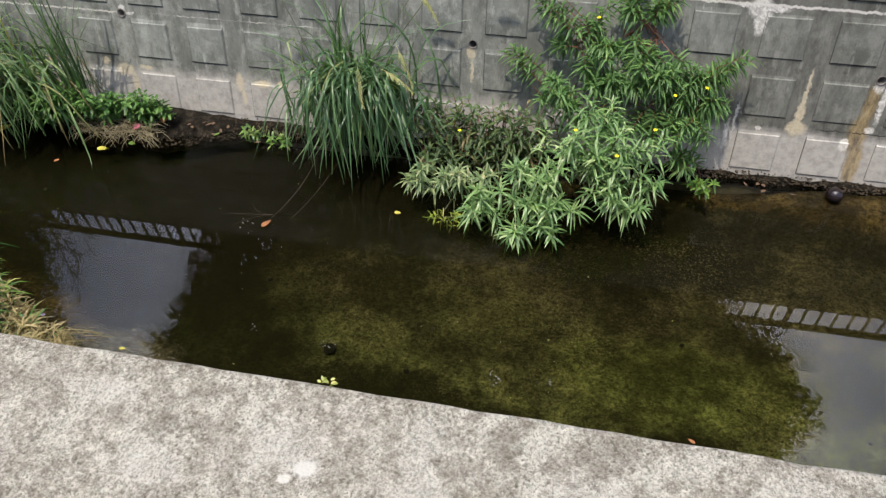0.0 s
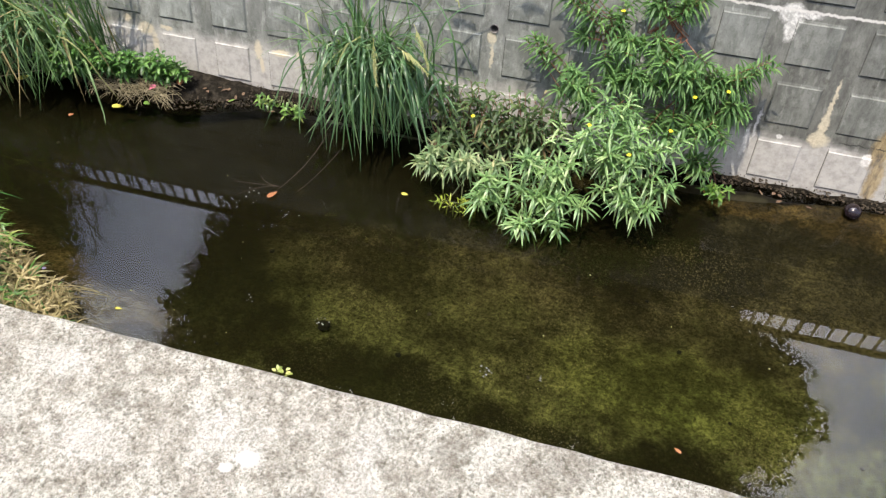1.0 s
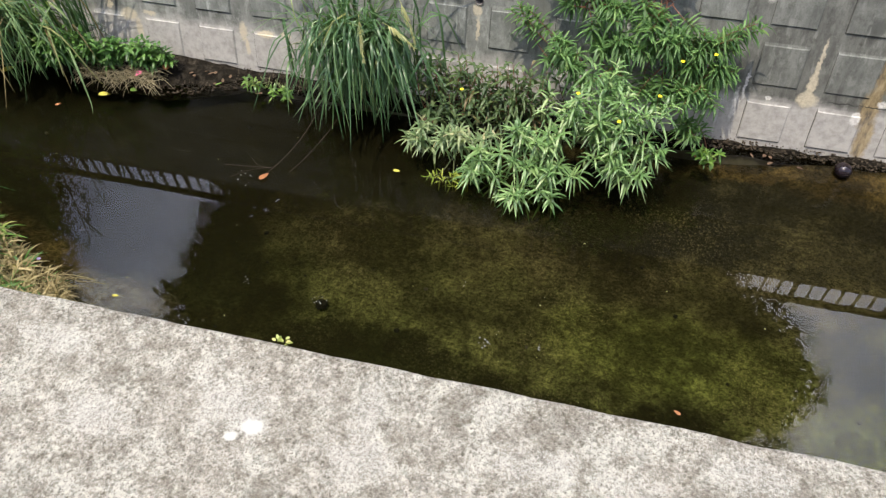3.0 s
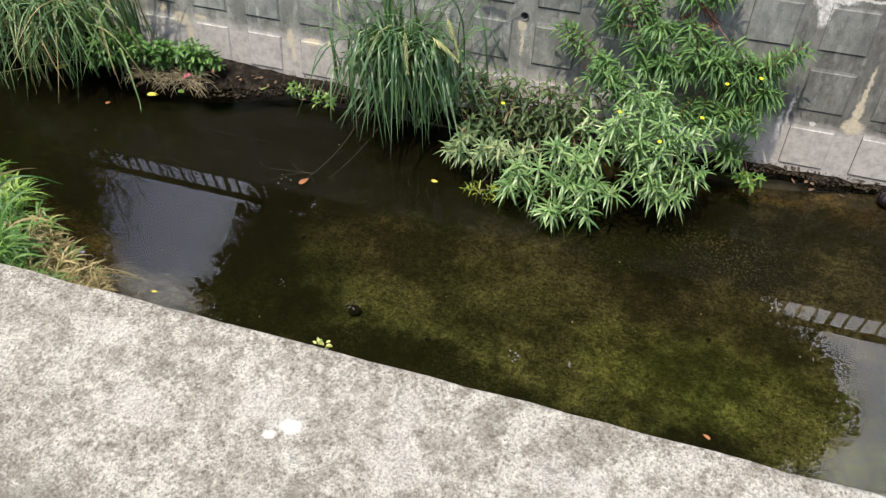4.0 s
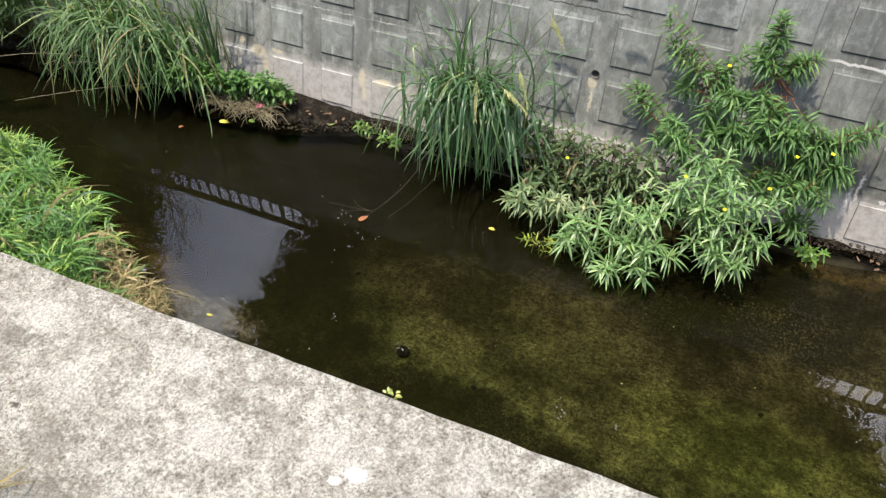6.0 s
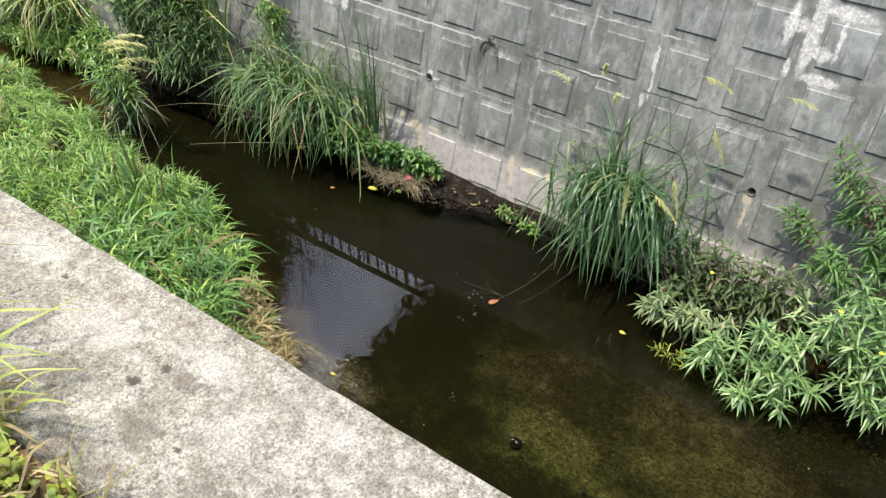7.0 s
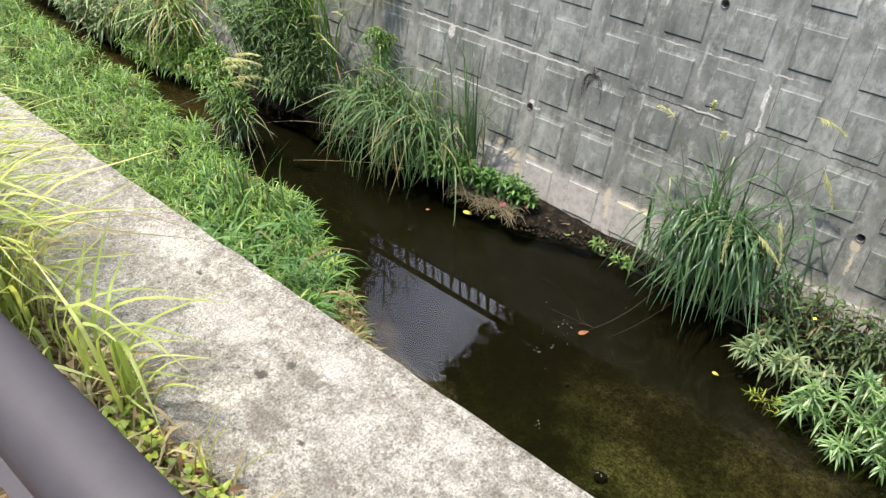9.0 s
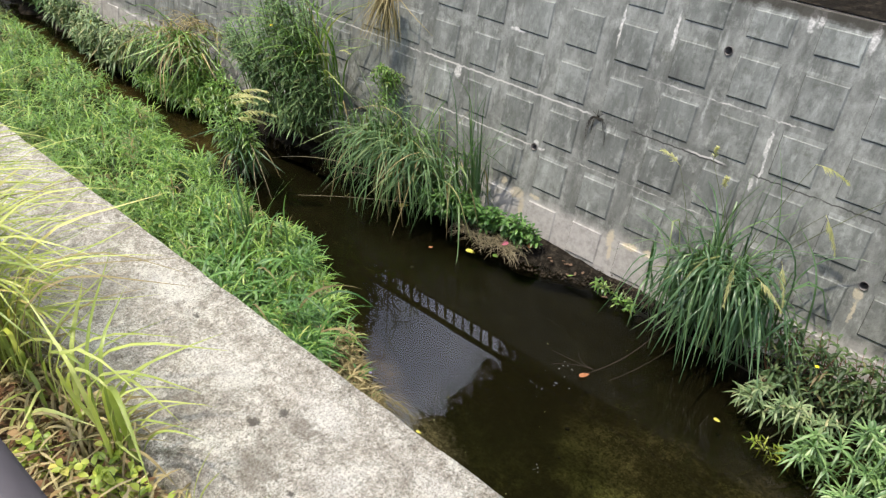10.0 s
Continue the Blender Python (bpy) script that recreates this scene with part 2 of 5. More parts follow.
def wall_material(name, light, vary):
    m = Mat(name, 0.9, 0.2)
    tall = m.stretch(1, 1, 0.13)
    streak = m.noise(11, 6, 0.7, tall)
    blot = m.noise(1.5, 5, 0.6)
    mid = m.noise(26, 5, 0.7)
    fine = m.noise(180, 3, 0.6)
    a, b = light
    c = m.mix(m.map(streak, 0.38, 0.62), a, b)
    c = m.mix(m.map(blot, 0.42, 0.66, 0, 0.6), c, tuple(q * 0.62 for q in a))
    c = m.mix(m.map(m.noise(25, 5, 0.65, m.stretch(1, 1, 0.08)), 0.56, 0.70, 0, 0.7), c, tuple(q * 1.4 for q in b))
    c = m.mix(m.map(m.noise(19, 5, 0.7, m.stretch(1, 1, 0.1)), 0.55, 0.72, 0, 0.6), c, (0.085, 0.087, 0.08))
    c = m.mix(m.map(mid, 0.50, 0.66, 0, 0.32), c, (0.10, 0.104, 0.095))
    c = m.mix(m.map(m.noise(9, 6, 0.72), 0.52, 0.64, 0, 0.45), c, tuple(q * 1.3 for q in b))
    c = m.mix(m.map(fine, 0.54, 0.64, 0, 0.22), c, (0.09, 0.09, 0.08))
    c = m.mix(m.map(m.noise(13, 6, 0.75), 0.58, 0.70, 0, 0.45), c, (0.12, 0.125, 0.095))
    if vary:
        c = m.mix(1.0, c, m.ramp(whole(m), (0.0, (0.84, 0.85, 0.83)), (0.6, (1.0, 1.01, 1.0)), (1.0, (1.18, 1.20, 1.19))), "MULTIPLY")
    # grimy, darker stretch of wall past the bush
    along = m.node("ShaderNodeSeparateXYZ", Vector=m.co).outputs["X"]
    grime = m.map(m.math("ADD", along, m.math("MULTIPLY", m.math("SUBTRACT", m.noise(1.7, 5, 0.65), 0.5), 1.6)), 0.35, 1.0, 0, 0.85)
    c = m.mix(grime, c, m.mix(1.0, c, (0.56, 0.54, 0.52), "MULTIPLY"))
    # rain-washed paler concrete below the lowest joint, with a ragged upper limit
    z = m.node("ShaderNodeSeparateXYZ", Vector=m.co).outputs["Z"]
    edge = m.math("ADD", z, m.math("MULTIPLY", m.noise(8, 4, 0.6), 0.14))
    c = m.mix(m.map(edge, -1.49, -1.43, 0.88, 0.0), c, m.mix(m.map(mid, 0.4, 0.7), (0.47, 0.455, 0.425), (0.31, 0.30, 0.28)))
    # lime, ochre and moss where water seeps out of joints and pipes
    at = m.warped(0.05, 34.0)
    flat = m.node("ShaderNodeVectorMath")
    flat.operation = "MULTIPLY"
    m.put(flat.inputs[0], at)
    flat.inputs[1].default_value = (1, 0, 1)
    ragged = flat.outputs[0]

    def marks(rows):
        return m.ovals(ragged, [((x, 0.0, WATER_Z + s / WN), (rx, 1.0, rs)) for x, s, rx, rs in rows])

    grain = m.map(m.noise(70, 4, 0.7), 0.40, 0.58, 0.94, 0.40)
    c = m.mix(m.math("MULTIPLY", marks(OCHRE), 0.85), c, m.ramp(m.noise(30, 5, 0.7, m.stretch(1, 1, 0.2)), (0.35, (0.09, 0.07, 0.045)), (0.5, (0.26, 0.195, 0.10)), (0.65, (0.40, 0.32, 0.18))))
    c = m.mix(m.math("MULTIPLY", marks(LIME_YELLOW_MARKS), m.map(grain, 0.40, 0.94, 0.7, 0.97)), c, (0.55, 0.49, 0.36))
    c = m.mix(m.math("MULTIPLY", marks(LIME_MARKS), grain), c, (0.70, 0.69, 0.65))
    c = m.mix(m.math("MULTIPLY", marks(MOSS_MARKS), 0.9), c, (0.045, 0.042, 0.032))
    c = m.mix(m.map(m.math("ADD", z, m.math("MULTIPLY", m.math("SUBTRACT", m.noise(14, 5, 0.7), 0.5), 0.10)), -0.150, -0.118, 0, 0.85), c, (0.045, 0.040, 0.030))
    # crusted and open cracks along the joints
    x = m.node("ShaderNodeSeparateXYZ", Vector=m.co).outputs["X"]
    wobble = m.math("MULTIPLY", m.math("SUBTRACT", m.noise(16, 5, 0.75, m.stretch(1, 0, 0)), 0.5), 0.045)
    broken = m.noise(7, 4, 0.7, m.stretch(1, 0, 0))
    for x0, x1, s, w, tint, gap in CRACKS:
        off = m.math("ABSOLUTE", m.math("SUBTRACT", m.math("ADD", z, wobble), WATER_Z + s / WN))
        line = m.map(off, w * 0.5, w * 1.2, 1.0, 0.0)
        span = m.math("MULTIPLY", m.map(x, x0, x0 + 0.05), m.map(x, x1 - 0.05, x1, 1.0, 0.0))
        line = m.math("MULTIPLY", m.math("MULTIPLY", line, span), m.map(broken, gap, gap + 0.08, 0.15, 0.9))
        c = m.mix(line, c, tint)
    m.colour(c)
    return m.bump(m.math("ADD", mid, m.math("MULTIPLY", fine, 0.6)), 0.5, 0.004).mat


def leaf_material(name, stops, shine=0.6, glow=0.28, rough=0.33):
    """A leaf: colour by leaf, a paler cast of light coming through."""
    m = Mat(name, rough, shine)
    c = m.ramp(island(m), *stops)
    c = m.mix(m.map(m.noise(9, 4), 0.38, 0.66, 0, 0.65), c, m.mix(1.0, c, (0.55, 0.62, 0.5), "MULTIPLY"))
    m.colour(c)
    t = m.node("ShaderNodeBsdfTranslucent")
    m.put(t.inputs[0], m.mix(1.0, c, (1.25, 1.3, 0.55), "MULTIPLY"))
    mix = m.node("ShaderNodeMixShader", Fac=glow)
    m.t.links.new(m.p.outputs[0], mix.inputs[1])
    m.t.links.new(t.outputs[0], mix.inputs[2])
    m.t.links.new(mix.outputs[0], m.out.inputs[0])
    return m.mat


def plain(name, c, rough=0.7, spec=0.3, metal=0.0, scale=25.0, amount=0.35, bump=0.3):
    m = Mat(name, rough, spec, metal)
    n = m.noise(scale, 5, 0.65)
    m.colour(m.mix(m.map(n, 0.35, 0.65, 0, amount), c, tuple(q * 0.45 for q in c)))
    return m.bump(m.noise(scale * 4, 3), bump, 0.003).mat


def soil_material():
    m = Mat("wet_soil", 0.95, 0.08)
    n = m.noise(22, 6, 0.7)
    c = m.ramp(n, (0.3, (0.006, 0.005, 0.004)), (0.5, (0.014, 0.012, 0.009)), (0.7, (0.045, 0.038, 0.028)))
    m.colour(c)
    return m.bump(n, 0.8, 0.02).mat


def bed_material():
    m = Mat("stream_bed", 0.95, 0.05)
    big = m.noise(0.8, 4, 0.55)
    mid = m.noise(6, 6, 0.7)
    fine = m.noise(85, 5, 0.85)
    brown = m.ramp(mid, (0.3, (0.072, 0.064, 0.040)), (0.52, (0.200, 0.178, 0.104)), (0.72, (0.400, 0.355, 0.200)))
    green = m.ramp(mid, (0.3, (0.090, 0.105, 0.042)), (0.52, (0.330, 0.370, 0.150)), (0.72, (0.640, 0.690, 0.300)))
    y = m.node("ShaderNodeSeparateXYZ", Vector=m.co).outputs["Y"]
    edge = m.math("MULTIPLY", m.math("SUBTRACT", m.noise(2.4, 5, 0.65), 0.5), 1.1)
    c = m.mix(m.map(m.math("ADD", y, edge), 1.0, 1.75, 1.0, 0.0), brown, green)
    x = m.node("ShaderNodeSeparateXYZ", Vector=m.co).outputs["X"]
    silt = m.map(m.math("SUBTRACT", m.noise(0.9, 4, 0.55, m.stretch(1, 1.6, 1)), m.math("SUBTRACT", m.math("MULTIPLY", x, 0.20), m.math("MULTIPLY", m.math("SUBTRACT", y, 1.4), 0.13))), 0.60, 0.80, 0, 0.9)
    # shade below bush, reeds and near wall, put into the bed's colour
    bed_shade = m.ovals(m.warped(0.45, 2.2), [((0.55, 2.10, -1.9), (0.75, 0.36, 1.0)), ((-0.9, 2.2, -1.9), (0.7, 0.4, 1.0)), ((-0.5, 0.98, -1.9), (0.75, 0.17, 1.0)), ((0.5, 0.88, -1.9), (1.0, 0.14, 1.0))], 0.6, 6.0)
    c = m.mix(m.math("MAXIMUM", silt, m.math("MULTIPLY", bed_shade, 0.85)), c, (0.026, 0.025, 0.018))
    z = m.node("ShaderNodeSeparateXYZ", Vector=m.co).outputs["Z"]
    c = m.mix(m.map(m.math("ADD", z, m.math("MULTIPLY", big, 0.05)), -1.855, -1.805, 0, 0.7), c, m.ramp(mid, (0.32, (0.170, 0.120, 0.060)), (0.62, (0.480, 0.350, 0.175))))
    sand = m.ovals(m.warped(0.25, 5.0), [((-1.84, 0.80, -1.9), (0.34, 0.36, 1.0)), ((-1.62, 0.30, -1.9), (0.25, 0.35, 1.0))], 0.5, 9.0)
    c = m.mix(m.math("MULTIPLY", sand, 0.9), c, m.ramp(mid, (0.3, (0.30, 0.27, 0.20)), (0.7, (0.62, 0.57, 0.46))))
    ochre = m.ovals(m.warped(0.25, 5.0), [((1.70, 2.42, -1.9), (0.45, 0.11, 1.0)), ((1.1, 2.48, -1.9), (0.35, 0.06, 1.0))], 0.5, 9.0)
    c = m.mix(m.math("MULTIPLY", ochre, 0.8), c, m.ramp(mid, (0.3, (0.34, 0.22, 0.09)), (0.7, (0.85, 0.60, 0.27))))
    c = m.mix(m.math("MULTIPLY", m.math("MULTIPLY", m.map(fine, 0.53, 0.62, 0, 0.75), m.map(m.noise(2.2, 4, 0.6), 0.40, 0.62)), m.map(silt, 0.0, 0.9, 1.0, 0.12)), c, (0.560, 0.490, 0.310))
    c = m.mix(m.map(fine, 0.38, 0.48, 0.7, 0), c, (0.032, 0.028, 0.020))
    c = m.mix(m.map(m.noise(38, 5, 0.8), 0.40, 0.50, 0.6, 0), c, (0.040, 0.044, 0.024))
    patch = m.noise(1.9, 6, 0.7, m.stretch(1, 1.3, 1))
    c = m.mix(m.map(patch, 0.42, 0.54, 0.72, 0.0), c, (0.040, 0.036, 0.022))
    c = m.mix(m.map(patch, 0.56, 0.68, 0.0, 0.5), c, m.mix(1.0, c, (1.6, 1.6, 1.5), "MULTIPLY"))
    clump = m.noise(42, 6, 0.92, m.stretch(1, 1.5, 1))
    c = m.mix(m.map(clump, 0.44, 0.51, 0.65, 0), c, (0.030, 0.028, 0.018))
    c = m.mix(m.map(clump, 0.57, 0.66, 0, 0.55), c, m.mix(1.0, c, (2.0, 1.95, 1.7), "MULTIPLY"))
    lush = m.ovals(m.warped(0.35, 3.0), [((0.75, 1.30, -1.9), (0.65, 0.24, 1.0))], 0.6, 8.0)
    c = m.mix(m.math("MULTIPLY", lush, 0.42), c, m.mix(1.0, c, (1.7, 1.9, 1.3), "MULTIPLY"))
    m.colour(c)
    return m.bump(m.math("ADD", mid, fine), 0.6, 0.012).mat


def water_material():
    m = Mat("still_water")
    clear = m.node("ShaderNodeBsdfTransparent")
    clear.inputs[0].default_value = (0.37, 0.365, 0.285, 1)
    gloss = m.node("ShaderNodeBsdfGlossy", Roughness=0.0)
    f = m.node("ShaderNodeFresnel", IOR=1.355)
    mix = m.node("ShaderNodeMixShader")
    m.t.links.new(f.outputs[0], mix.inputs[0])
    m.t.links.new(clear.outputs[0], mix.inputs[1])
    m.t.links.new(gloss.outputs[0], mix.inputs[2])
    m.t.links.new(mix.outputs[0], m.out.inputs[0])
    return m.mat


COPING = coping_material()
WALL = wall_material("grey_wall_concrete", ((0.150, 0.160, 0.145), (0.305, 0.320, 0.294)), False)
BOSS = wall_material("grey_panel_concrete", ((0.158, 0.169, 0.156), (0.292, 0.307, 0.287)), True)
LICHEN = plain("dark_lichen", (0.05, 0.05, 0.045), 0.95, 0.1, scale=80)
SOIL = soil_material()
CRUMB = plain("soil_crumb", (0.06, 0.048, 0.034), 0.95, 0.1, scale=40, amount=0.8)
# dark colour that paints the shade lines along the panel edges
BEVEL_SHADE = plain("bevel_shade", (0.085, 0.088, 0.080), 0.95, 0.1, scale=50, amount=0.6)
MOSSY = plain("mossy_soil", (0.05, 0.075, 0.018), 0.95, 0.1, scale=40, amount=0.7, bump=0.8)
BED = bed_material()
WATER = water_material()
GREY_PLASTIC = plain("grey_plastic", (0.16, 0.15, 0.14), 0.6, scale=60)
RAIL = plain("dark_brown_paint", (0.050, 0.046, 0.052), 0.6, 0.3, scale=50, amount=0.2, bump=0.05)
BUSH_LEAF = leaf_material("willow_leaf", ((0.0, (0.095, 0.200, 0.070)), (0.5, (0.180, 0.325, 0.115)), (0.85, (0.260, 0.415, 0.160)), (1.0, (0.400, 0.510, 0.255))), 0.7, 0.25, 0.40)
# willow leaf again, darker: the shade by the wall put into its colour
SHADED_LEAF = leaf_material("shaded_willow_leaf", ((0.0, (0.055, 0.132, 0.042)), (0.5, (0.105, 0.215, 0.068)), (0.9, (0.150, 0.290, 0.095)), (1.0, (0.215, 0.350, 0.110))), 0.4, 0.28, 0.5)
DULL_LEAF = leaf_material("dull_leaf", ((0.0, (0.045, 0.085, 0.036)), (0.5, (0.090, 0.150, 0.060)), (0.92, (0.15, 0.215, 0.085)), (1.0, (0.24, 0.18, 0.09))), 0.4, 0.28, 0.5)
PALE_LEAF = leaf_material("pale_leaf", ((0.0, (0.105, 0.180, 0.078)), (0.5, (0.195, 0.285, 0.130)), (0.85, (0.30, 0.375, 0.190)), (1.0, (0.45, 0.42, 0.23))), 0.5, 0.25, 0.45)
WEED_LEAF = leaf_material("yellow_green_leaf", ((0.0, (0.16, 0.24, 0.035)), (0.5, (0.30, 0.38, 0.06)), (0.9, (0.46, 0.50, 0.10)), (1.0, (0.52, 0.44, 0.13))), 0.4, 0.35)
BLUE_GRASS = leaf_material("blue_green_blade", ((0.0, (0.050, 0.115, 0.055)), (0.5, (0.105, 0.205, 0.105)), (0.9, (0.19, 0.31, 0.165)), (1.0, (0.36, 0.37, 0.19))), 0.5, 0.32)
TANGLE_GRASS = leaf_material("tangled_blade", ((0.0, (0.045, 0.105, 0.042)), (0.5, (0.108, 0.205, 0.085)), (0.9, (0.205, 0.315, 0.14)), (1.0, (0.34, 0.34, 0.15))), 0.35, 0.32, 0.45)
CARPET_LEAF = leaf_material("carpet_weed_leaf", ((0.0, (0.046, 0.120, 0.022)), (0.5, (0.132, 0.265, 0.048)), (0.9, (0.245, 0.395, 0.085)), (1.0, (0.38, 0.41, 0.12))), 0.45, 0.25)
GRASS = leaf_material("reed_blade", ((0.0, (0.050, 0.122, 0.054)), (0.5, (0.099, 0.203, 0.095)), (0.93, (0.167, 0.288, 0.135)), (1.0, (0.342, 0.360, 0.162))), 0.6, 0.35)
DRY_GRASS = leaf_material("dry_blade", ((0.0, (0.11, 0.09, 0.045)), (0.5, (0.26, 0.21, 0.105)), (1.0, (0.42, 0.35, 0.19))), 0.2, 0.2, 0.7)
BLUE_LEAF = leaf_material("blue_green_leaf", ((0.0, (0.075, 0.155, 0.060)), (0.5, (0.150, 0.265, 0.105)), (1.0, (0.285, 0.395, 0.180))), 0.4, 0.28, 0.5)
LITTER = leaf_material("leaf_litter", ((0.0, (0.06, 0.032, 0.016)), (0.5, (0.16, 0.085, 0.04)), (1.0, (0.30, 0.20, 0.10))), 0.2, 0.1, 0.8)
BANK_LEAF = leaf_material("bank_leaf", ((0.0, (0.060, 0.149, 0.027)), (0.5, (0.132, 0.264, 0.051)), (0.9, (0.221, 0.357, 0.081)), (1.0, (0.357, 0.399, 0.128))))
LIME_GRASS = leaf_material("yellow_green_blade", ((0.0, (0.200, 0.270, 0.065)), (0.5, (0.400, 0.455, 0.140)), (0.9, (0.570, 0.600, 0.230)), (1.0, (0.640, 0.560, 0.250))), 0.35, 0.4)
# leaf of the herbs; its dark green also paints shaded weeds on the near bank
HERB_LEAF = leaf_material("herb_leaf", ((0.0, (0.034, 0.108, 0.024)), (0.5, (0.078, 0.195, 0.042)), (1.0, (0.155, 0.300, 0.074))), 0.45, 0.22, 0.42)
SEED = leaf_material("seed_head", ((0.0, (0.42, 0.43, 0.20)), (0.5, (0.58, 0.57, 0.30)), (1.0, (0.68, 0.68, 0.42))), 0.15, 0.4, 0.7)
TREE_LEAF = leaf_material("tree_leaf", ((0.0, (0.020, 0.050, 0.012)), (0.5, (0.035, 0.080, 0.020)), (1.0, (0.06, 0.11, 0.03))))
STEM = plain("green_stem", (0.10, 0.12, 0.05), 0.6, scale=80)
RED_STEM = plain("red_stem", (0.20, 0.085, 0.05), 0.6, scale=80)
BARK = plain("bark", (0.09, 0.07, 0.05), 0.9, scale=20, amount=0.6)
YELLOW = plain("yellow_petal", (0.75, 0.60, 0.03), 0.6, amount=0.1)
PINK = plain("pink_petal", (0.75, 0.16, 0.30), 0.6, amount=0.2)
LILAC = plain("lilac_petal", (0.52, 0.42, 0.60), 0.6, scale=90)
ORANGE_LEAF = plain("orange_dead_leaf", (0.34, 0.14, 0.06), 0.6, scale=90)
YELLOW_LEAF = plain("yellow_dead_leaf", (0.50, 0.46, 0.08), 0.6, scale=90)
BROWN_LEAF = plain("brown_dead_leaf", (0.12, 0.075, 0.045), 0.7, scale=90)
BALL = plain("dark_rubber", (0.014, 0.009, 0.012), 0.16, 0.6, scale=30, amount=0.3, bump=0.1)
ROOT = plain("dark_root", (0.030, 0.026, 0.022), 0.9, 0.1, scale=60)
PEBBLE = plain("pale_pebble", (0.42, 0.40, 0.35), 0.7, scale=60)
FOAM = plain("pale_foam", (0.22, 0.23, 0.20), 0.25, 0.5, scale=200)
STONE = plain("grey_stone", (0.16, 0.15, 0.13), 0.85, scale=40, amount=0.5)
TWIG = plain("pale_twig", (0.29, 0.25, 0.155), 0.8, scale=60)


# ---- mesh helpers ----
class Buf:
    """Loose faces gathered for one mesh."""

    def __init__(self):
        self.v, self.f = [], []

    def ribbon(self, pts, widths, side, fold=0.0):
        """A blade along pts; with a fold its midrib lies lower than its edges."""
        n0 = len(self.v)
        n = len(pts)
        for i, (p, w) in enumerate(zip(pts, widths)):
            d = (pts[min(i + 1, n - 1)] - pts[max(i - 1, 0)])
            sd = (side - d * (side.dot(d) / max(d.length_squared, 1e-12)))
            sd.normalize()
            if fold:
                nm = sd.cross(d).normalized() * (w * fold)
                self.v += [p - sd * w + nm, p, p + sd * w + nm]
            else:
                self.v += [p - sd * w, p + sd * w]
        k = 3 if fold else 2
        for i in range(n - 1):
            a = n0 + i * k
            for j in range(k - 1):
                self.f.append((a + j, a + j + 1, a + k + j + 1, a + k + j))

    def tube(self, pts, radii, sides=5):
        n0 = len(self.v)
        n = len(pts)
        ref = Vector((0.31, 0.17, 0.93))
        for i, (p, r) in enumerate(zip(pts, radii)):
            d = (pts[min(i + 1, n - 1)] - pts[max(i - 1, 0)]).normalized()
            a = d.cross(ref)
            if a.length < 1e-3:
                a = d.cross(Vector((1, 0, 0)))
            a.normalize()
            b = d.cross(a)
            for j in range(sides):
                q = 2 * math.pi * j / sides
                self.v.append(p + (a * math.cos(q) + b * math.sin(q)) * r)
        for i in range(n - 1):
            for j in range(sides):
                a, b = n0 + i * sides + j, n0 + i * sides + (j + 1) % sides
                self.f.append((a, b, b + sides, a + sides))
        self.f.append(tuple(n0 + j for j in reversed(range(sides))))
        self.f.append(tuple(n0 + (n - 1) * sides + j for j in range(sides)))

    def box(self, x0, y0, z0, x1, y1, z1):
        n = len(self.v)
        self.v += [Vector(p) for p in ((x0, y0, z0), (x1, y0, z0), (x1, y1, z0), (x0, y1, z0), (x0, y0, z1), (x1, y0, z1), (x1, y1, z1), (x0, y1, z1))]
        self.f += [tuple(n + k for k in q) for q in ((3, 2, 1, 0), (4, 5, 6, 7), (0, 1, 5, 4), (1, 2, 6, 5), (2, 3, 7, 6), (3, 0, 4, 7))]

    def mesh(self, name, material, smooth=True):
        me = bpy.data.meshes.new(name)
        me.from_pydata([tuple(p) for p in self.v], [], self.f)
        me.materials.append(material)
        if smooth:
            me.polygons.foreach_set("use_smooth", [True] * len(me.polygons))
        me.update()
        return me


def part(name, buf, material, parent, label="", smooth=True):
    ob = new(name, buf.mesh(name, material, smooth))
    ob.parent = parent
    return tagged(ob, label)


def thing(name, place, label, category, group="", kind=""):
    ob = new(name)
    ob.empty_display_size = 0.05
    ob.location = place
    return tagged(ob, label, category, group, kind)


def under(parent, ob):
    """Parents ob, whose mesh is in world coordinates, without moving it."""
    bpy.context.view_layer.update()
    ob.parent = parent
    ob.matrix_parent_inverse = parent.matrix_world.inverted()
    return ob


def wpart(name, buf, material, parent, label="", smooth=True):
    """A part whose buffer is in world coordinates, under a parent at parent.location."""
    off = parent.location
    for i, p in enumerate(buf.v):
        buf.v[i] = Vector(p) - off
    return part(name, buf, material, parent, label, smooth)


def solid(name, buf, material, label, category, kind="", smooth=True, group=""):
    ob = new(name, buf.mesh(name, material, smooth))
    return tagged(ob, label, category, group, kind)


def lerp(a, b, k):
    return a + (b - a) * k


def height_sheet(name, x0, x1, y0, y1, nx, ny, fn, material, label, category, kind="structure"):
    buf = Buf()
    for i in range(nx + 1):
        for j in range(ny + 1):
            x, y = lerp(x0, x1, i / nx), lerp(y0, y1, j / ny)
            buf.v.append(Vector((x, y, fn(x, y))))
    for i in range(nx):
        for j in range(ny):
            a = i * (ny + 1) + j
            buf.f.append((a, a + ny + 1, a + ny + 2, a + 1))
    return solid(name, buf, material, label, category, kind)


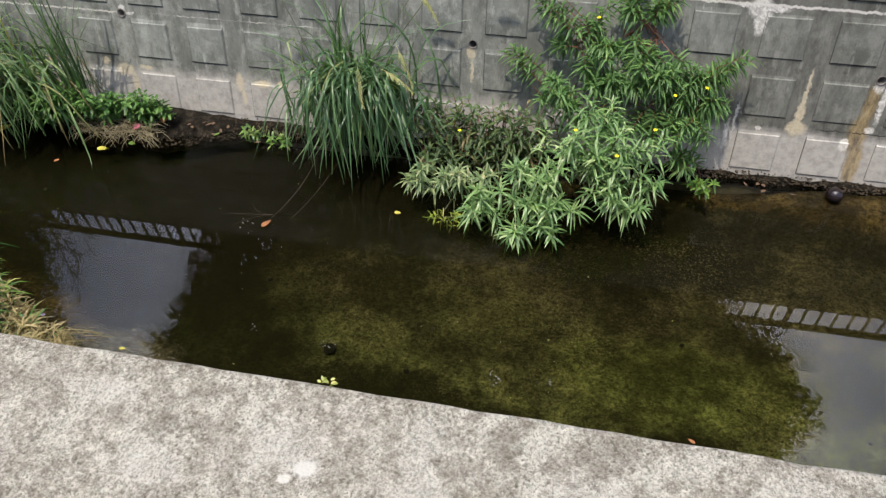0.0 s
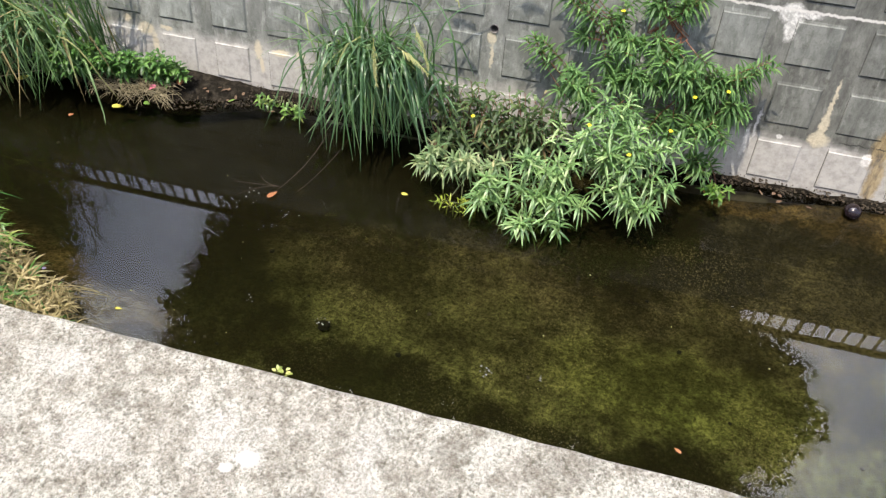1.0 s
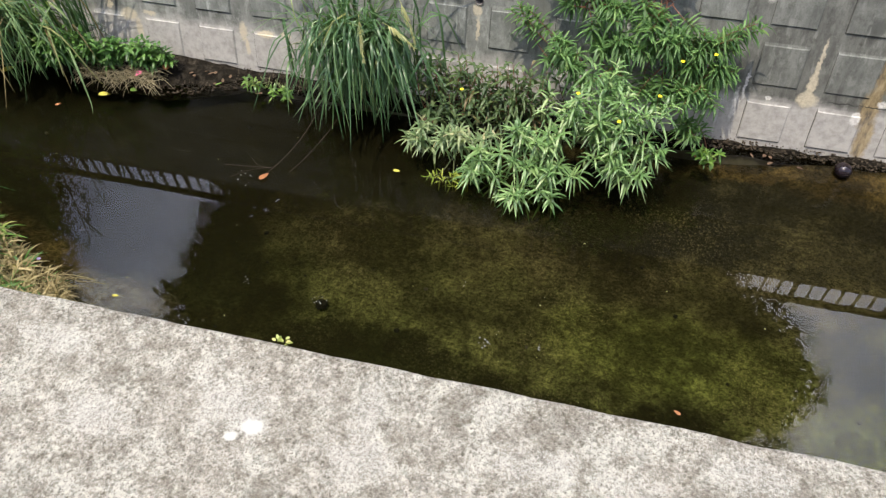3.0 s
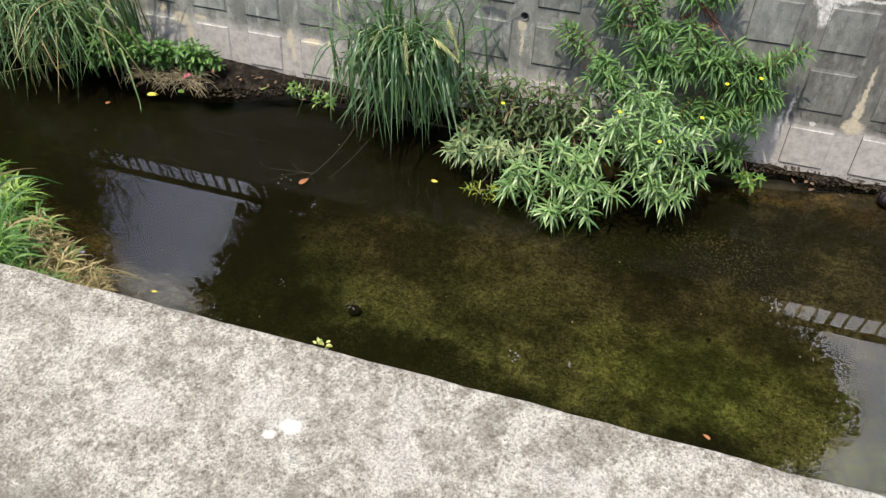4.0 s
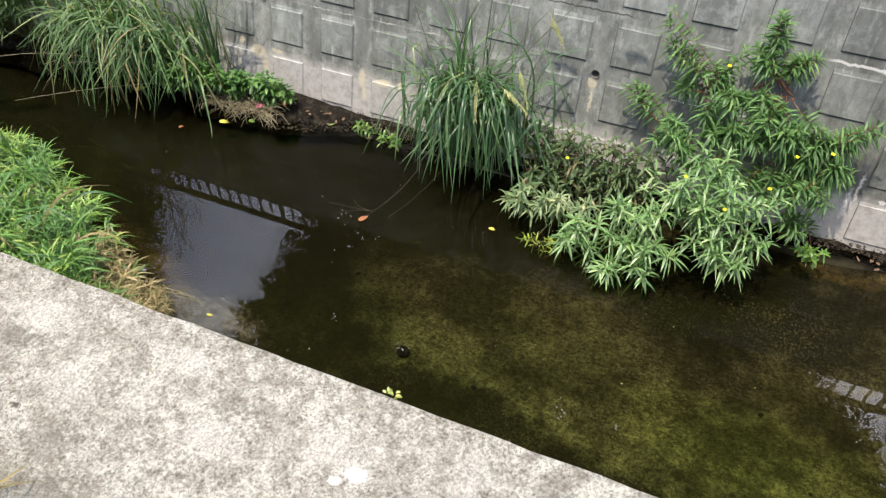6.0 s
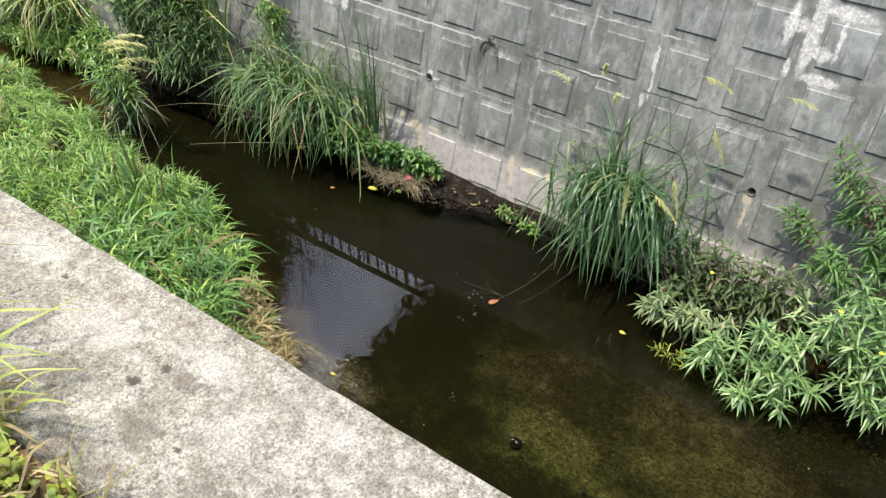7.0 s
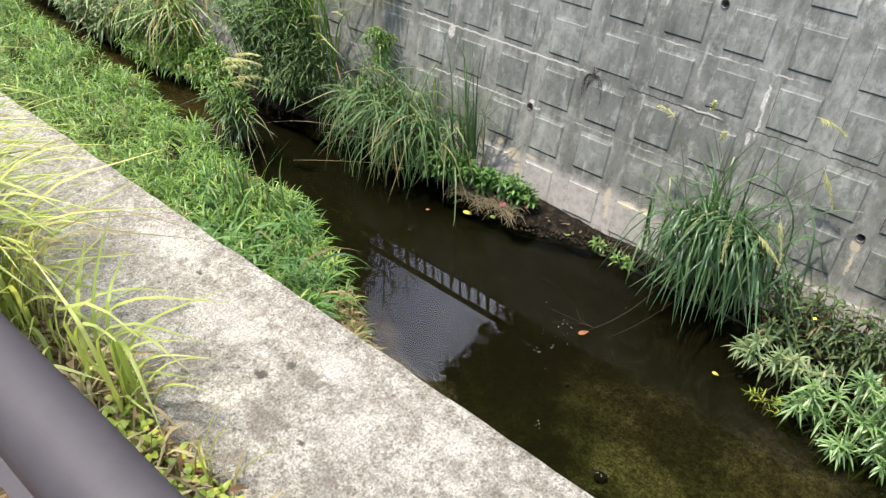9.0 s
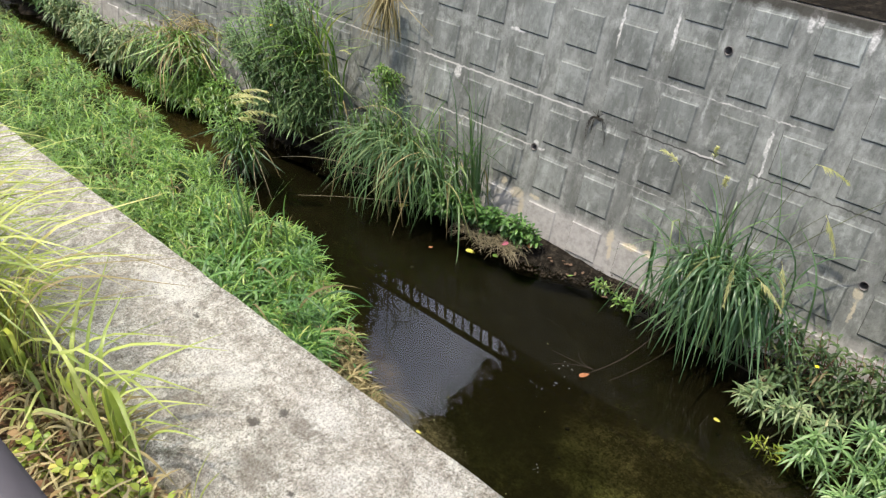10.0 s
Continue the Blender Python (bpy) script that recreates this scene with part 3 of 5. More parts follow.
# ---- the canal ----
def far_wall():
    b = Buf()
    d0, d1 = -RELIEF, -RELIEF - 0.4
    for x in (LEFT, RIGHT):
        b.v += [on_wall(x, -0.5, d0), on_wall(x, WALL_TOP, d0), on_wall(x, WALL_TOP, d1), on_wall(x, -0.5, d1)]
    b.f += [(0, 1, 5, 4), (1, 2, 6, 5), (2, 3, 7, 6), (3, 0, 4, 7), (3, 2, 1, 0), (4, 5, 6, 7)]
    wall = solid("wall_north", b, WALL, "tall grey concrete retaining wall with square raised panels", "wall", "structure", False)
    cut = Buf()
    for x, s in DRAINS:
        cut.tube([on_wall(x, s, 0.1), on_wall(x, s, -0.28)], [0.0225, 0.0225], 20)
    cme = cut.mesh("drain_cut", WALL, False)
    cob = new("drain_cut", cme)
    mod = wall.modifiers.new("drains", "BOOLEAN")
    mod.operation, mod.object, mod.solver = "DIFFERENCE", cob, "EXACT"
    dg = bpy.context.evaluated_depsgraph_get()
    me = bpy.data.meshes.new_from_object(wall.evaluated_get(dg))
    wall.modifiers.clear()
    wall.data = me
    bpy.data.objects.remove(cob)
    return wall


DRAINS = ((-0.43, 0.60), (1.585, 0.595), (-2.45, 0.605), (-1.445, 1.485), (-4.46, 0.60), (0.57, 1.485))
wall_north = far_wall()
for x, s in DRAINS:
    b = Buf()
    outer, inner, n = 0.024, 0.0205, 20
    for d, r in ((-0.27, outer), (-RELIEF + 0.006, outer), (-RELIEF + 0.006, inner), (-0.27, inner)):
        for j in range(n):
            q = 2 * math.pi * j / n
            b.v.append(on_wall(x, s, d) + Vector((1, 0, 0)) * (r * math.cos(q)) + UP * (r * math.sin(q)))
    for i in range(3):
        for j in range(n):
            b.f.append((i * n + j, i * n + (j + 1) % n, (i + 1) * n + (j + 1) % n, (i + 1) * n + j))
    b.f.append(tuple(3 * n + j for j in range(n)))
    tagged(solid("drain_pipe", b, GREY_PLASTIC, "grey plastic drain pipe set in the wall", "pipe", group="drain pipes in the wall"))


def near_wall():
    """The wall whose broad rough top the camera looks over."""
    b = Buf()
    nx = 420
    prof = [(-0.44, -0.4), (-0.44, -0.012), (-0.425, 0.0), (-0.30, 0.001), (-0.15, 0.0), (-0.05, 0.0), (-0.005, -0.001), (-0.002, -0.003), (0.0, -0.008), (0.0, -0.3), (0.0, -2.4)]
    n = len(prof)
    for i in range(nx + 1):
        x = lerp(LEFT, RIGHT, i / nx)
        chip = noise.noise(Vector((x * 9, 0, 4))) * 0.004 + noise.noise(Vector((x * 40, 3, 0))) * 0.003
        for j, (y, z) in enumerate(prof):
            k = 1.0 if 5 < j < 9 else 0.3
            b.v.append(Vector((x, y + chip * k, z - (abs(chip) * 0.7 * k if j in (6, 7, 8) else 0))))
    for i in range(nx):
        for j in range(n - 1):
            a = i * n + j
            b.f.append((a, a + n, a + n + 1, a + 1))
    return solid("wall_south", b, COPING, "broad weathered pale concrete wall top beside the canal", "wall", "structure")


near_wall()


NEAR_SHORE = ((0.0, 0.02), (1.74, 0.02), (1.86, 0.42), (2.0, 0.82), (2.2, 0.96), (2.45, 1.07), (2.8, 1.23), (3.1, 1.42), (4.0, 1.50), (5.0, 1.64), (6.1, 1.72), (7.5, 1.80), (8.5, 1.86), (17.0, 1.86))


def near_edge(x):
    e = 0.02
    for (x0, y0), (x1, y1) in zip(NEAR_SHORE, NEAR_SHORE[1:]):
        if x0 <= -x <= x1:
            e = lerp(y0, y1, (-x - x0) / (x1 - x0))
    return max(0.02, e + 0.05 * noise.noise(Vector((x * 2.1, 5, 0))) * (x < -1.8))


def bed_height(x, y):
    h = BED_Z + 0.03 * noise.noise(Vector((x * 0.9, y * 0.9, 0))) + 0.012 * noise.noise(Vector((x * 6, y * 6, 2)))
    h += 0.105 * ramp(y, 2.20, 2.50) * ramp(x, 1.05, 1.5)          # shallow by the foot on one side
    h += 0.10 * ramp(-x, 1.3, 2.0) * ramp(-y, -1.5, -0.7)
    h += 0.07 * ramp(-x, 3.8, 5.2)                               # upstream
    if x < -1.5:
        h += 0.075 * ramp(near_edge(x) + 0.38 - y, 0.0, 0.3) * ramp(-x, 1.5, 1.9)   # and along the near bank
    return min(h, WATER_Z - 0.022)


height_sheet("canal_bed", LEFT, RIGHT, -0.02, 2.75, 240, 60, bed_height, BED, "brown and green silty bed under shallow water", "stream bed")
b = Buf()
b.v += [Vector(p) for p in ((LEFT, -0.02, WATER_Z), (RIGHT, -0.02, WATER_Z), (RIGHT, 2.62, WATER_Z), (LEFT, 2.62, WATER_Z))]
b.f.append((0, 1, 2, 3))
solid("water", b, WATER, "still dark clear water mirroring sky and trees", "water", "structure", False)


def strip(name, x0, x1, edge, back, top, material, label, category, seed, nx=120, ny=10):
    """A low bank of soil: edge(x) its waterline, back(x) where it meets the wall, top its height."""
    b = Buf()
    for i in range(nx + 1):
        x = lerp(x0, x1, i / nx)
        e, k = edge(x), back(x)
        for j in range(ny + 1):
            q = j / ny
            y = lerp(e, k, q)
            z = WATER_Z - 0.05 + (top(x) + 0.05) * min(1, q * 2.2) ** 0.7 + 0.025 * noise.noise(Vector((x * 7, y * 9, seed))) * (q > 0.05) + 0.012 * noise.noise(Vector((x * 25, y * 25, seed)))
            b.v.append(Vector((x, y, z)))
    for i in range(nx):
        for j in range(ny):
            a = i * (ny + 1) + j
            b.f.append((a, a + ny + 1, a + ny + 2, a + 1))
    return solid(name, b, material, label, category, "structure")


def taper(x, a, b, w=0.3):
    return min(ramp(x, a, a + w), ramp(-x, -b, -b + w))


def far_edge(x):
    e = 2.49 + 0.05 * ramp(x, -0.2, 0.6) - 0.20 * taper(x, -3.3, -1.75, 0.5) - 0.25 * ramp(-x, 3.0, 4.0) - 0.12 * ramp(-x, 4.5, 6.0)
    return e + 0.06 * noise.noise(Vector((x * 2.3, 0, 8))) + 0.03 * noise.noise(Vector((x * 7, 0, 8)))


strip("bank_north", LEFT, 3.0, far_edge, lambda x: 2.63, lambda x: 0.016 + 0.030 * taper(x, -3.4, -1.7, 0.4) + 0.02 * ramp(-x, 3.2, 4.5), SOIL, "narrow dark wet soil ledge at the wall foot", "bank", 1, 300)


def near_top(x):
    return 0.02 + 0.16 * ramp(-x, 1.7, 2.6)


strip("bank_south", LEFT, -1.7, near_edge, lambda x: -0.01, near_top, MOSSY, "low grassy soil bank along the canal", "bank", 5, 260)

# ground on both sides
b = Buf()
b.v += [Vector(p) for p in ((-300, -300, -0.03), (300, -300, -0.03), (300, -0.43, -0.03), (-300, -0.43, -0.03))]
b.f.append((0, 1, 2, 3))
GROUND = plain("littered_ground", (0.16, 0.10, 0.06), 0.95, 0.1, scale=30, amount=0.7, bump=0.8)
solid("ground", b, GROUND, "brown ground strewn with dry leaves", "ground", "structure", False)
top_y = on_wall(0, WALL_TOP, -RELIEF)
b = Buf()
b.v += [Vector(p) for p in ((-300, top_y.y + 0.1, top_y.z - 0.02), (300, top_y.y + 0.1, top_y.z - 0.02), (300, 300, top_y.z - 0.02), (-300, 300, top_y.z - 0.02))]
b.f.append((0, 1, 2, 3))
solid("ground_north", b, SOIL, "dark earth ground above the retaining wall", "ground", "structure", False)


# ---- railings ----
def railing(name, y, z0, x0, x1, top, label):
    ob = thing(name, (0, y, z0), label, "railing")
    b = Buf()
    b.tube([Vector((x0, 0, top)), Vector((x1, 0, top))], [0.024, 0.024] if top < 1.1 else [0.032, 0.032], 18)
    part("top_rail", b, RAIL, ob)
    b = Buf()
    b.box(x0, -0.015, 0.12, x1, 0.015, 0.15)
    part("bottom_rail", b, RAIL, ob, smooth=False)
    x = x0
    posts, bars = None, None
    while x < x1:
        if posts is None:
            b = Buf()
            b.tube([Vector((0, 0, -0.12)), Vector((0, 0, top))], [0.022, 0.022], 10)
            posts = b.mesh("post", RAIL)
        p = new("post", posts)
        p.parent, p.location = ob, (x, 0, 0)
        x += 1.95
    if name == "railing_north":
        b = Buf()
        b.box(-0.009, -0.009, 0.15, 0.009, 0.009, top)
        bars = b.mesh("baluster", RAIL, False)
        x = x0 + 0.13
        while x < x1:
            p = new("baluster", bars)
            p.parent, p.location = ob, (x, 0, 0)
            x += 0.13
    return ob


tagged(railing("railing_north", 3.82, RAIL_BASE, -9.5, 7.0, 1.19, "dark metal railing with upright bars above the wall"), group="railings beside the canal")
tagged(railing("railing_south", -0.71, -0.03, -6.0, 4.0, 1.0, "dark metal railing beside the broad wall top"), group="railings beside the canal")


# ---- plants ----
def rand_in(r, centre, radii):
    while True:
        p = Vector((r.uniform(-1, 1), r.uniform(-1, 1), r.uniform(-1, 1)))
        if p.length <= 1:
            return Vector(centre) + Vector((p.x * radii[0], p.y * radii[1], p.z * radii[2]))


def leaf(buf, base, d, length, width, droop, n=4, fold=0.25):
    """A lance-shaped leaf from base along d, its tip sinking by droop."""
    side = d.cross(Vector((0, 0, 1)))
    if side.length < 0.05:
        side = Vector((1, 0.3, 0))
    side.normalize()
    pts = [base + d * (length * k / n) + Vector((0, 0, -droop * length * (k / n) ** 2)) for k in range(n + 1)]
    shape = [width * 0.5 * max(0.06, math.sin(math.pi * min(1.0, 0.12 + 0.88 * (k / n) ** 0.8)) ** 0.8) for k in range(n + 1)]
    buf.ribbon(pts, shape, side, fold)


def bezier(a, b, c, n):
    return [a * (1 - t) ** 2 + b * (2 * t * (1 - t)) + c * t * t for t in (k / n for k in range(n + 1))]


def shoot(leaves, stems, r, root, tip, leaf_len, leaf_w, count, start=0.4, droop=0.35, bow=0.12, thick=0.004, tuft=True, rise=0.0):
    mid = root.lerp(tip, 0.5 + rise * 2) + Vector((0, 0, -rise)) + Vector((r.uniform(-0.05, 0.05), r.uniform(-0.05, 0.05), bow * (0.3 + r.random())))
    pts = bezier(root, mid, tip, 8)
    stems.tube(pts, [lerp(thick, thick * 0.35, k / 8) for k in range(9)], 4)
    turn = r.uniform(0, 6.28)
    for i in range(count):
        q = start + (1 - start) * (i / max(1, count - 1)) ** 0.75
        k = min(7, int(q * 8))
        p = pts[k].lerp(pts[k + 1], q * 8 - k)
        d = (pts[k + 1] - pts[k]).normalized()
        a = d.cross(Vector((0.2, 0.1, 1)))
        if a.length < 0.1:
            a = d.cross(Vector((1, 0, 0)))
        a.normalize()
        b = d.cross(a)
        turn += 2.4 + r.uniform(-0.3, 0.3)
        out = a * math.cos(turn) + b * math.sin(turn)
        openness = 1.45 - 0.65 * ramp(q, 0.8, 1.0) if tuft else 1.1
        dirn = (d * math.cos(openness) + out * math.sin(openness) + Vector((0, 0, 0.12))).normalized()
        size = (0.75 + 0.35 * r.random()) * (1.0 - 0.35 * ramp(q, 0.9, 1.0)) * (0.7 + 0.3 * ramp(q, start, start + 0.2))
        leaf(leaves, p, dirn, leaf_len * size, leaf_w * (0.8 + 0.4 * r.random()), droop * (0.5 + r.random()))


def flower(place, parent, r):
    b = Buf()
    for k in range(5):
        a = 2 * math.pi * k / 5 + r.random()
        d = Vector((math.cos(a), math.sin(a), 0.45)).normalized()
        leaf(b, Vector((0, 0, 0)), d, 0.012, 0.012, 0.3, 3, 0.1)
    f = part("flower", b, YELLOW, parent, "small yellow flower")
    f.location = Vector(place) - parent.location
    return f


def leafy_bush(name, place, roots, lobes, leaf_mat, stem_mat, leaf_len, leaf_w, count, label, category, seed, blooms=(), droop=0.22, thick=0.004, start=0.45, bow=-0.09, rise=0.0, loose=False):
    """lobes: centre, radii, number of shoots. Every shoot springs from the nearest root."""
    r = random.Random(seed)
    ob = thing(name, place, label, category)
    leaves, stems = Buf(), Buf()
    for centre, radii, n in lobes:
        for _ in range(n):
            tip = rand_in(r, centre, radii)
            root = min((Vector(q) for q in roots), key=lambda q: (q - tip).length) + Vector((r.uniform(-0.1, 0.1), r.uniform(-0.03, 0.03), 0))
            shoot(leaves, stems, r, root, tip, leaf_len, leaf_w, count + r.randint(-2, 3), start, droop, bow, thick, True, rise)
    twigs = wpart("branchwork", stems, stem_mat, ob)
    if loose:
        tagged(twigs, "thin green stems", kind="stuff")
    wpart("foliage", leaves, leaf_mat, ob)
    for p in blooms:
        flower(p, ob, r)
    return ob


def blade(buf, r, root, azimuth, tilt, bend, length, width, n=7, power=1.6):
    """A grass blade that starts at tilt from upright and bends over by bend more."""
    h = Vector((math.cos(azimuth), math.sin(azimuth), 0))
    pts = [root.copy()]
    p = root.copy()
    for k in range(n):
        a = tilt + bend * ((k + 0.5) / n) ** power
        p = p + (h * math.sin(a) + Vector((0, 0, 1)) * math.cos(a)) * (length / n)
        pts.append(p.copy())
    side = Vector((-h.y, h.x, 0)) + Vector((0, 0, r.uniform(-0.3, 0.3)))
    ws = [width * 0.5 * (0.75 + 0.25 * min(1, 4 * k / n)) * max(0.05, 1 - (k / n) ** 2.5) for k in range(n + 1)]
    buf.ribbon(pts, ws, side, 0.22)
    return pts


def seed_head(parent, r, base, d, length, label="pale yellow-green seed head"):
    """A nodding plume of many small spikelets."""
    b = Buf()
    n = 12
    pts = [base + d * (length * k / n) + Vector((0, 0, -0.45 * length * (k / n) ** 2)) for k in range(n + 1)]
    b.tube(pts, [0.0014] * (n + 1), 3)
    for k in range(2, n):
        for _ in range(8):
            a = r.uniform(0, 6.28)
            out = Vector((math.cos(a), math.sin(a), r.uniform(-0.3, 0.5)))
            dd = (d + out * 0.55 + Vector((0, 0, -0.3))).normalized()
            leaf(b, pts[k], dd, length * r.uniform(0.14, 0.30) * (1.15 - 0.7 * k / n), 0.0045 * (length / 0.135) ** 0.5, 0.5, 2, 0.0)
    return wpart("seed_head", b, SEED, parent, label)


def grass_clump(name, roots, n, length, width, tilt, bend, label, seed, heads=(), mat=None, lean=None, dry=0.06, power=1.6, plume=0.135):
    """roots: centre and radii of the tuft. heads: tips of flowering stalks."""
    r = random.Random(seed)
    c, rad = Vector(roots[0]), roots[1]
    ob = thing(name, c, label, "grass")
    blades, straw = Buf(), Buf()
    for _ in range(n):
        root = c + Vector((r.uniform(-1, 1) * rad[0], r.uniform(-1, 1) * rad[1], r.uniform(-0.02, 0.02)))
        off = root - c
        az = math.atan2(off.y / max(rad[1], 0.01) + r.gauss(0, 0.7), off.x / max(rad[0], 0.01) + r.gauss(0, 0.7))
        if lean is not None and r.random() < lean[1]:
            az = lean[0] + r.gauss(0, 0.6)
        is_dry = r.random() < dry
        blade(straw if is_dry else blades, r, root, az, abs(r.gauss(0, tilt)), bend * r.uniform(0.35, 1.25), length * r.uniform(0.55, 1.1), width * r.uniform(0.6, 1.15), 8, power)
    wpart("foliage", blades, mat or GRASS, ob)
    if straw.v:
        wpart("withered_foliage", straw, DRY_GRASS, ob, "withered straw-coloured blades")
    for tip, d in heads:
        tip = Vector(tip)
        root = c + Vector((r.uniform(-0.6, 0.6) * rad[0], r.uniform(-0.6, 0.6) * rad[1], 0))
        stalk = Buf()
        stalk.tube(bezier(root, root.lerp(tip, 0.6) + Vector((0, 0, 0.12)), tip, 8), [0.0028 - 0.0002 * k for k in range(9)], 4)
        s = wpart("stalk", stalk, STEM, ob)
        h = seed_head(ob, r, tip, Vector(d).normalized(), plume * r.uniform(0.85, 1.2))
        h.parent = s
    return ob


def arch(buf, r, root, azimuth, tilt, bend, s0, s1, length, width, n=11):
    """A weeping blade: it rises at tilt, turns over by bend between the shares s0 and s1 of its length, and hangs."""
    h = Vector((math.cos(azimuth), math.sin(azimuth), 0))
    wander, kink = r.gauss(0, 0.6), r.gauss(0, 0.10)
    p = root.copy()
    pts = [p.copy()]
    for k in range(n):
        q = ramp((k + 0.5) / n, s0, s1)
        a = tilt + bend * q * q * (3 - 2 * q) + kink * math.sin(4.5 * k / n + wander * 9)
        g = h * math.cos(wander * q) + Vector((-h.y, h.x, 0)) * math.sin(wander * q)
        p = p + (g * math.sin(a) + Vector((0, 0, 1)) * math.cos(a)) * (length / n)
        pts.append(p.copy())
    side = Vector((-h.y, h.x, 0)) + Vector((0, 0, r.uniform(-0.25, 0.25)))
    ws = [width * 0.5 * (0.6 + 0.4 * min(1, 3 * k / n)) * max(0.05, 1 - (k / n) ** 3) for k in range(n + 1)]
    buf.ribbon(pts, ws, side, 0.25)


def weeping_clump(name, centre, rad, sets, label, seed, heads=(), mat=None, dry=0.05, plume=0.135, floor=None):
    """sets: number, length, width, tilt, bend, s0, s1, azimuth and its spread of blades that arch over and hang."""
    r = random.Random(seed)
    c = Vector(centre)
    ob = thing(name, c, label, "grass")
    blades, straw = Buf(), Buf()
    for n, length, width, tilt, bend, s0, s1, az, spread in sets:
        for _ in range(n):
            root = c + Vector((r.gauss(0, 0.55) * rad[0], r.gauss(0, 0.55) * rad[1], r.uniform(-0.03, 0.03)))
            k = r.uniform(0.62, 1.12)
            arch(straw if r.random() < dry else blades, r, root, az + r.gauss(0, spread), abs(r.gauss(0, tilt)), bend * r.uniform(0.75, 1.08),
                 s0 * r.uniform(0.6, 1.2), s1 * r.uniform(0.85, 1.15), length * k, width * r.uniform(0.65, 1.15))
    if floor is not None:          # tips that reach the water float on it
        for b in (blades, straw):
            for p in b.v:
                p.z = max(p.z, floor)
    wpart("foliage", blades, mat or GRASS, ob)
    if straw.v:
        wpart("withered_foliage", straw, DRY_GRASS, ob, "withered straw-coloured blades")
    for tip, d in heads:
        tip = Vector(tip)
        root = c + Vector((r.uniform(-0.6, 0.6) * rad[0], r.uniform(-0.6, 0.6) * rad[1], 0))
        stalk = Buf()
        stalk.tube(bezier(root, root.lerp(tip, 0.6) + Vector((0, 0, 0.12)), tip, 8), [0.0028 - 0.0002 * k for k in range(9)], 4)
        st = wpart("stalk", stalk, STEM, ob)
        seed_head(ob, r, tip, Vector(d).normalized(), plume * r.uniform(0.85, 1.2)).parent = st
    return ob


# willow-leaved bush growing at the wall foot and leaning out over the water
BUSH_ROOTS = ((0.0, 2.42, -1.77), (0.25, 2.42, -1.77), (-0.3, 2.42, -1.77))
leafy_bush("primrose_bush", (0.05, 2.4, WATER_Z), BUSH_ROOTS, (
    *(((x, y, z), (0.10, 0.07, 0.055), n) for x, y, z, n in (
        (-0.26, 1.99, -1.69, 5), (-0.12, 1.93, -1.74, 5), (0.02, 1.93, -1.74, 4), (-0.22, 2.04, -1.58, 4), (-0.05, 2.02, -1.60, 5), (0.10, 2.02, -1.62, 4), (-0.12, 2.10, -1.48, 4), (0.05, 2.10, -1.48, 4),
        (0.44, 2.06, -1.60, 5), (0.36, 2.07, -1.52, 4), (0.52, 2.12, -1.50, 4), (0.32, 2.12, -1.38, 4), (0.47, 2.16, -1.34, 4), (0.20, 2.18, -1.26, 3), (0.38, 2.22, -1.22, 4),
        (0.60, 2.22, -1.32, 3), (0.06, 2.22, -1.36, 3), (0.28, 2.26, -1.12, 3), (0.22, 2.2, -1.44, 3))),),
    BUSH_LEAF, STEM, 0.104, 0.0118, 18, "leafy green bush with willow-like leaves and yellow flowers over water", "bush", 21,
    ((0.36, 2.03, -1.25), (0.16, 2.12, -1.20), (0.52, 2.2, -1.22)), droop=0.42, start=0.5, bow=-0.02, rise=0.11)
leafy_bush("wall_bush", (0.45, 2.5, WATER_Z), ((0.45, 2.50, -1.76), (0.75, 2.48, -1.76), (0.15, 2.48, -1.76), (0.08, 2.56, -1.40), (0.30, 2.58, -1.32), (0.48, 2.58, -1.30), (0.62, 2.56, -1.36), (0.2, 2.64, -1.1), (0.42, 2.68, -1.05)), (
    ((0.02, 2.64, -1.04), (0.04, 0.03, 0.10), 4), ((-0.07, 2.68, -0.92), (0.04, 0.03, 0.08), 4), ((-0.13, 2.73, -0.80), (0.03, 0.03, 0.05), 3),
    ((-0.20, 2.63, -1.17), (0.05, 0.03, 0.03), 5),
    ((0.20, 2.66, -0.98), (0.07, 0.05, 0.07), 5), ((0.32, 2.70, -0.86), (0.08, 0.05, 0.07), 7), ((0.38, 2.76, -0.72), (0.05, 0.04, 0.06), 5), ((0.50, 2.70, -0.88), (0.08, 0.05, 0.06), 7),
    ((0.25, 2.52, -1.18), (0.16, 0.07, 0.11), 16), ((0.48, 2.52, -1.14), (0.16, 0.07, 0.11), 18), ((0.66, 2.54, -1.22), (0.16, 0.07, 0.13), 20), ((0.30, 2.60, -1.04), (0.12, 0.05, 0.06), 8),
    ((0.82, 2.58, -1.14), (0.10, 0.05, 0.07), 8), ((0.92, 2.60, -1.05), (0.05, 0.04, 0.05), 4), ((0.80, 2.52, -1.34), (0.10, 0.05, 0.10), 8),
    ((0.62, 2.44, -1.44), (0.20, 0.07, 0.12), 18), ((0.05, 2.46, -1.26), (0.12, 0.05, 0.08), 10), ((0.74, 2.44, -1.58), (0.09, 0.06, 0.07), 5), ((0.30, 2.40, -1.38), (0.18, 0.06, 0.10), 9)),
    SHADED_LEAF, RED_STEM, 0.088, 0.0112, 21, "tall green willow-leaved bush growing against the concrete wall", "bush", 22,
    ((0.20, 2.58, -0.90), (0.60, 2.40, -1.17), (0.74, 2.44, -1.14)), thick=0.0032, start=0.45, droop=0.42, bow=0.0)
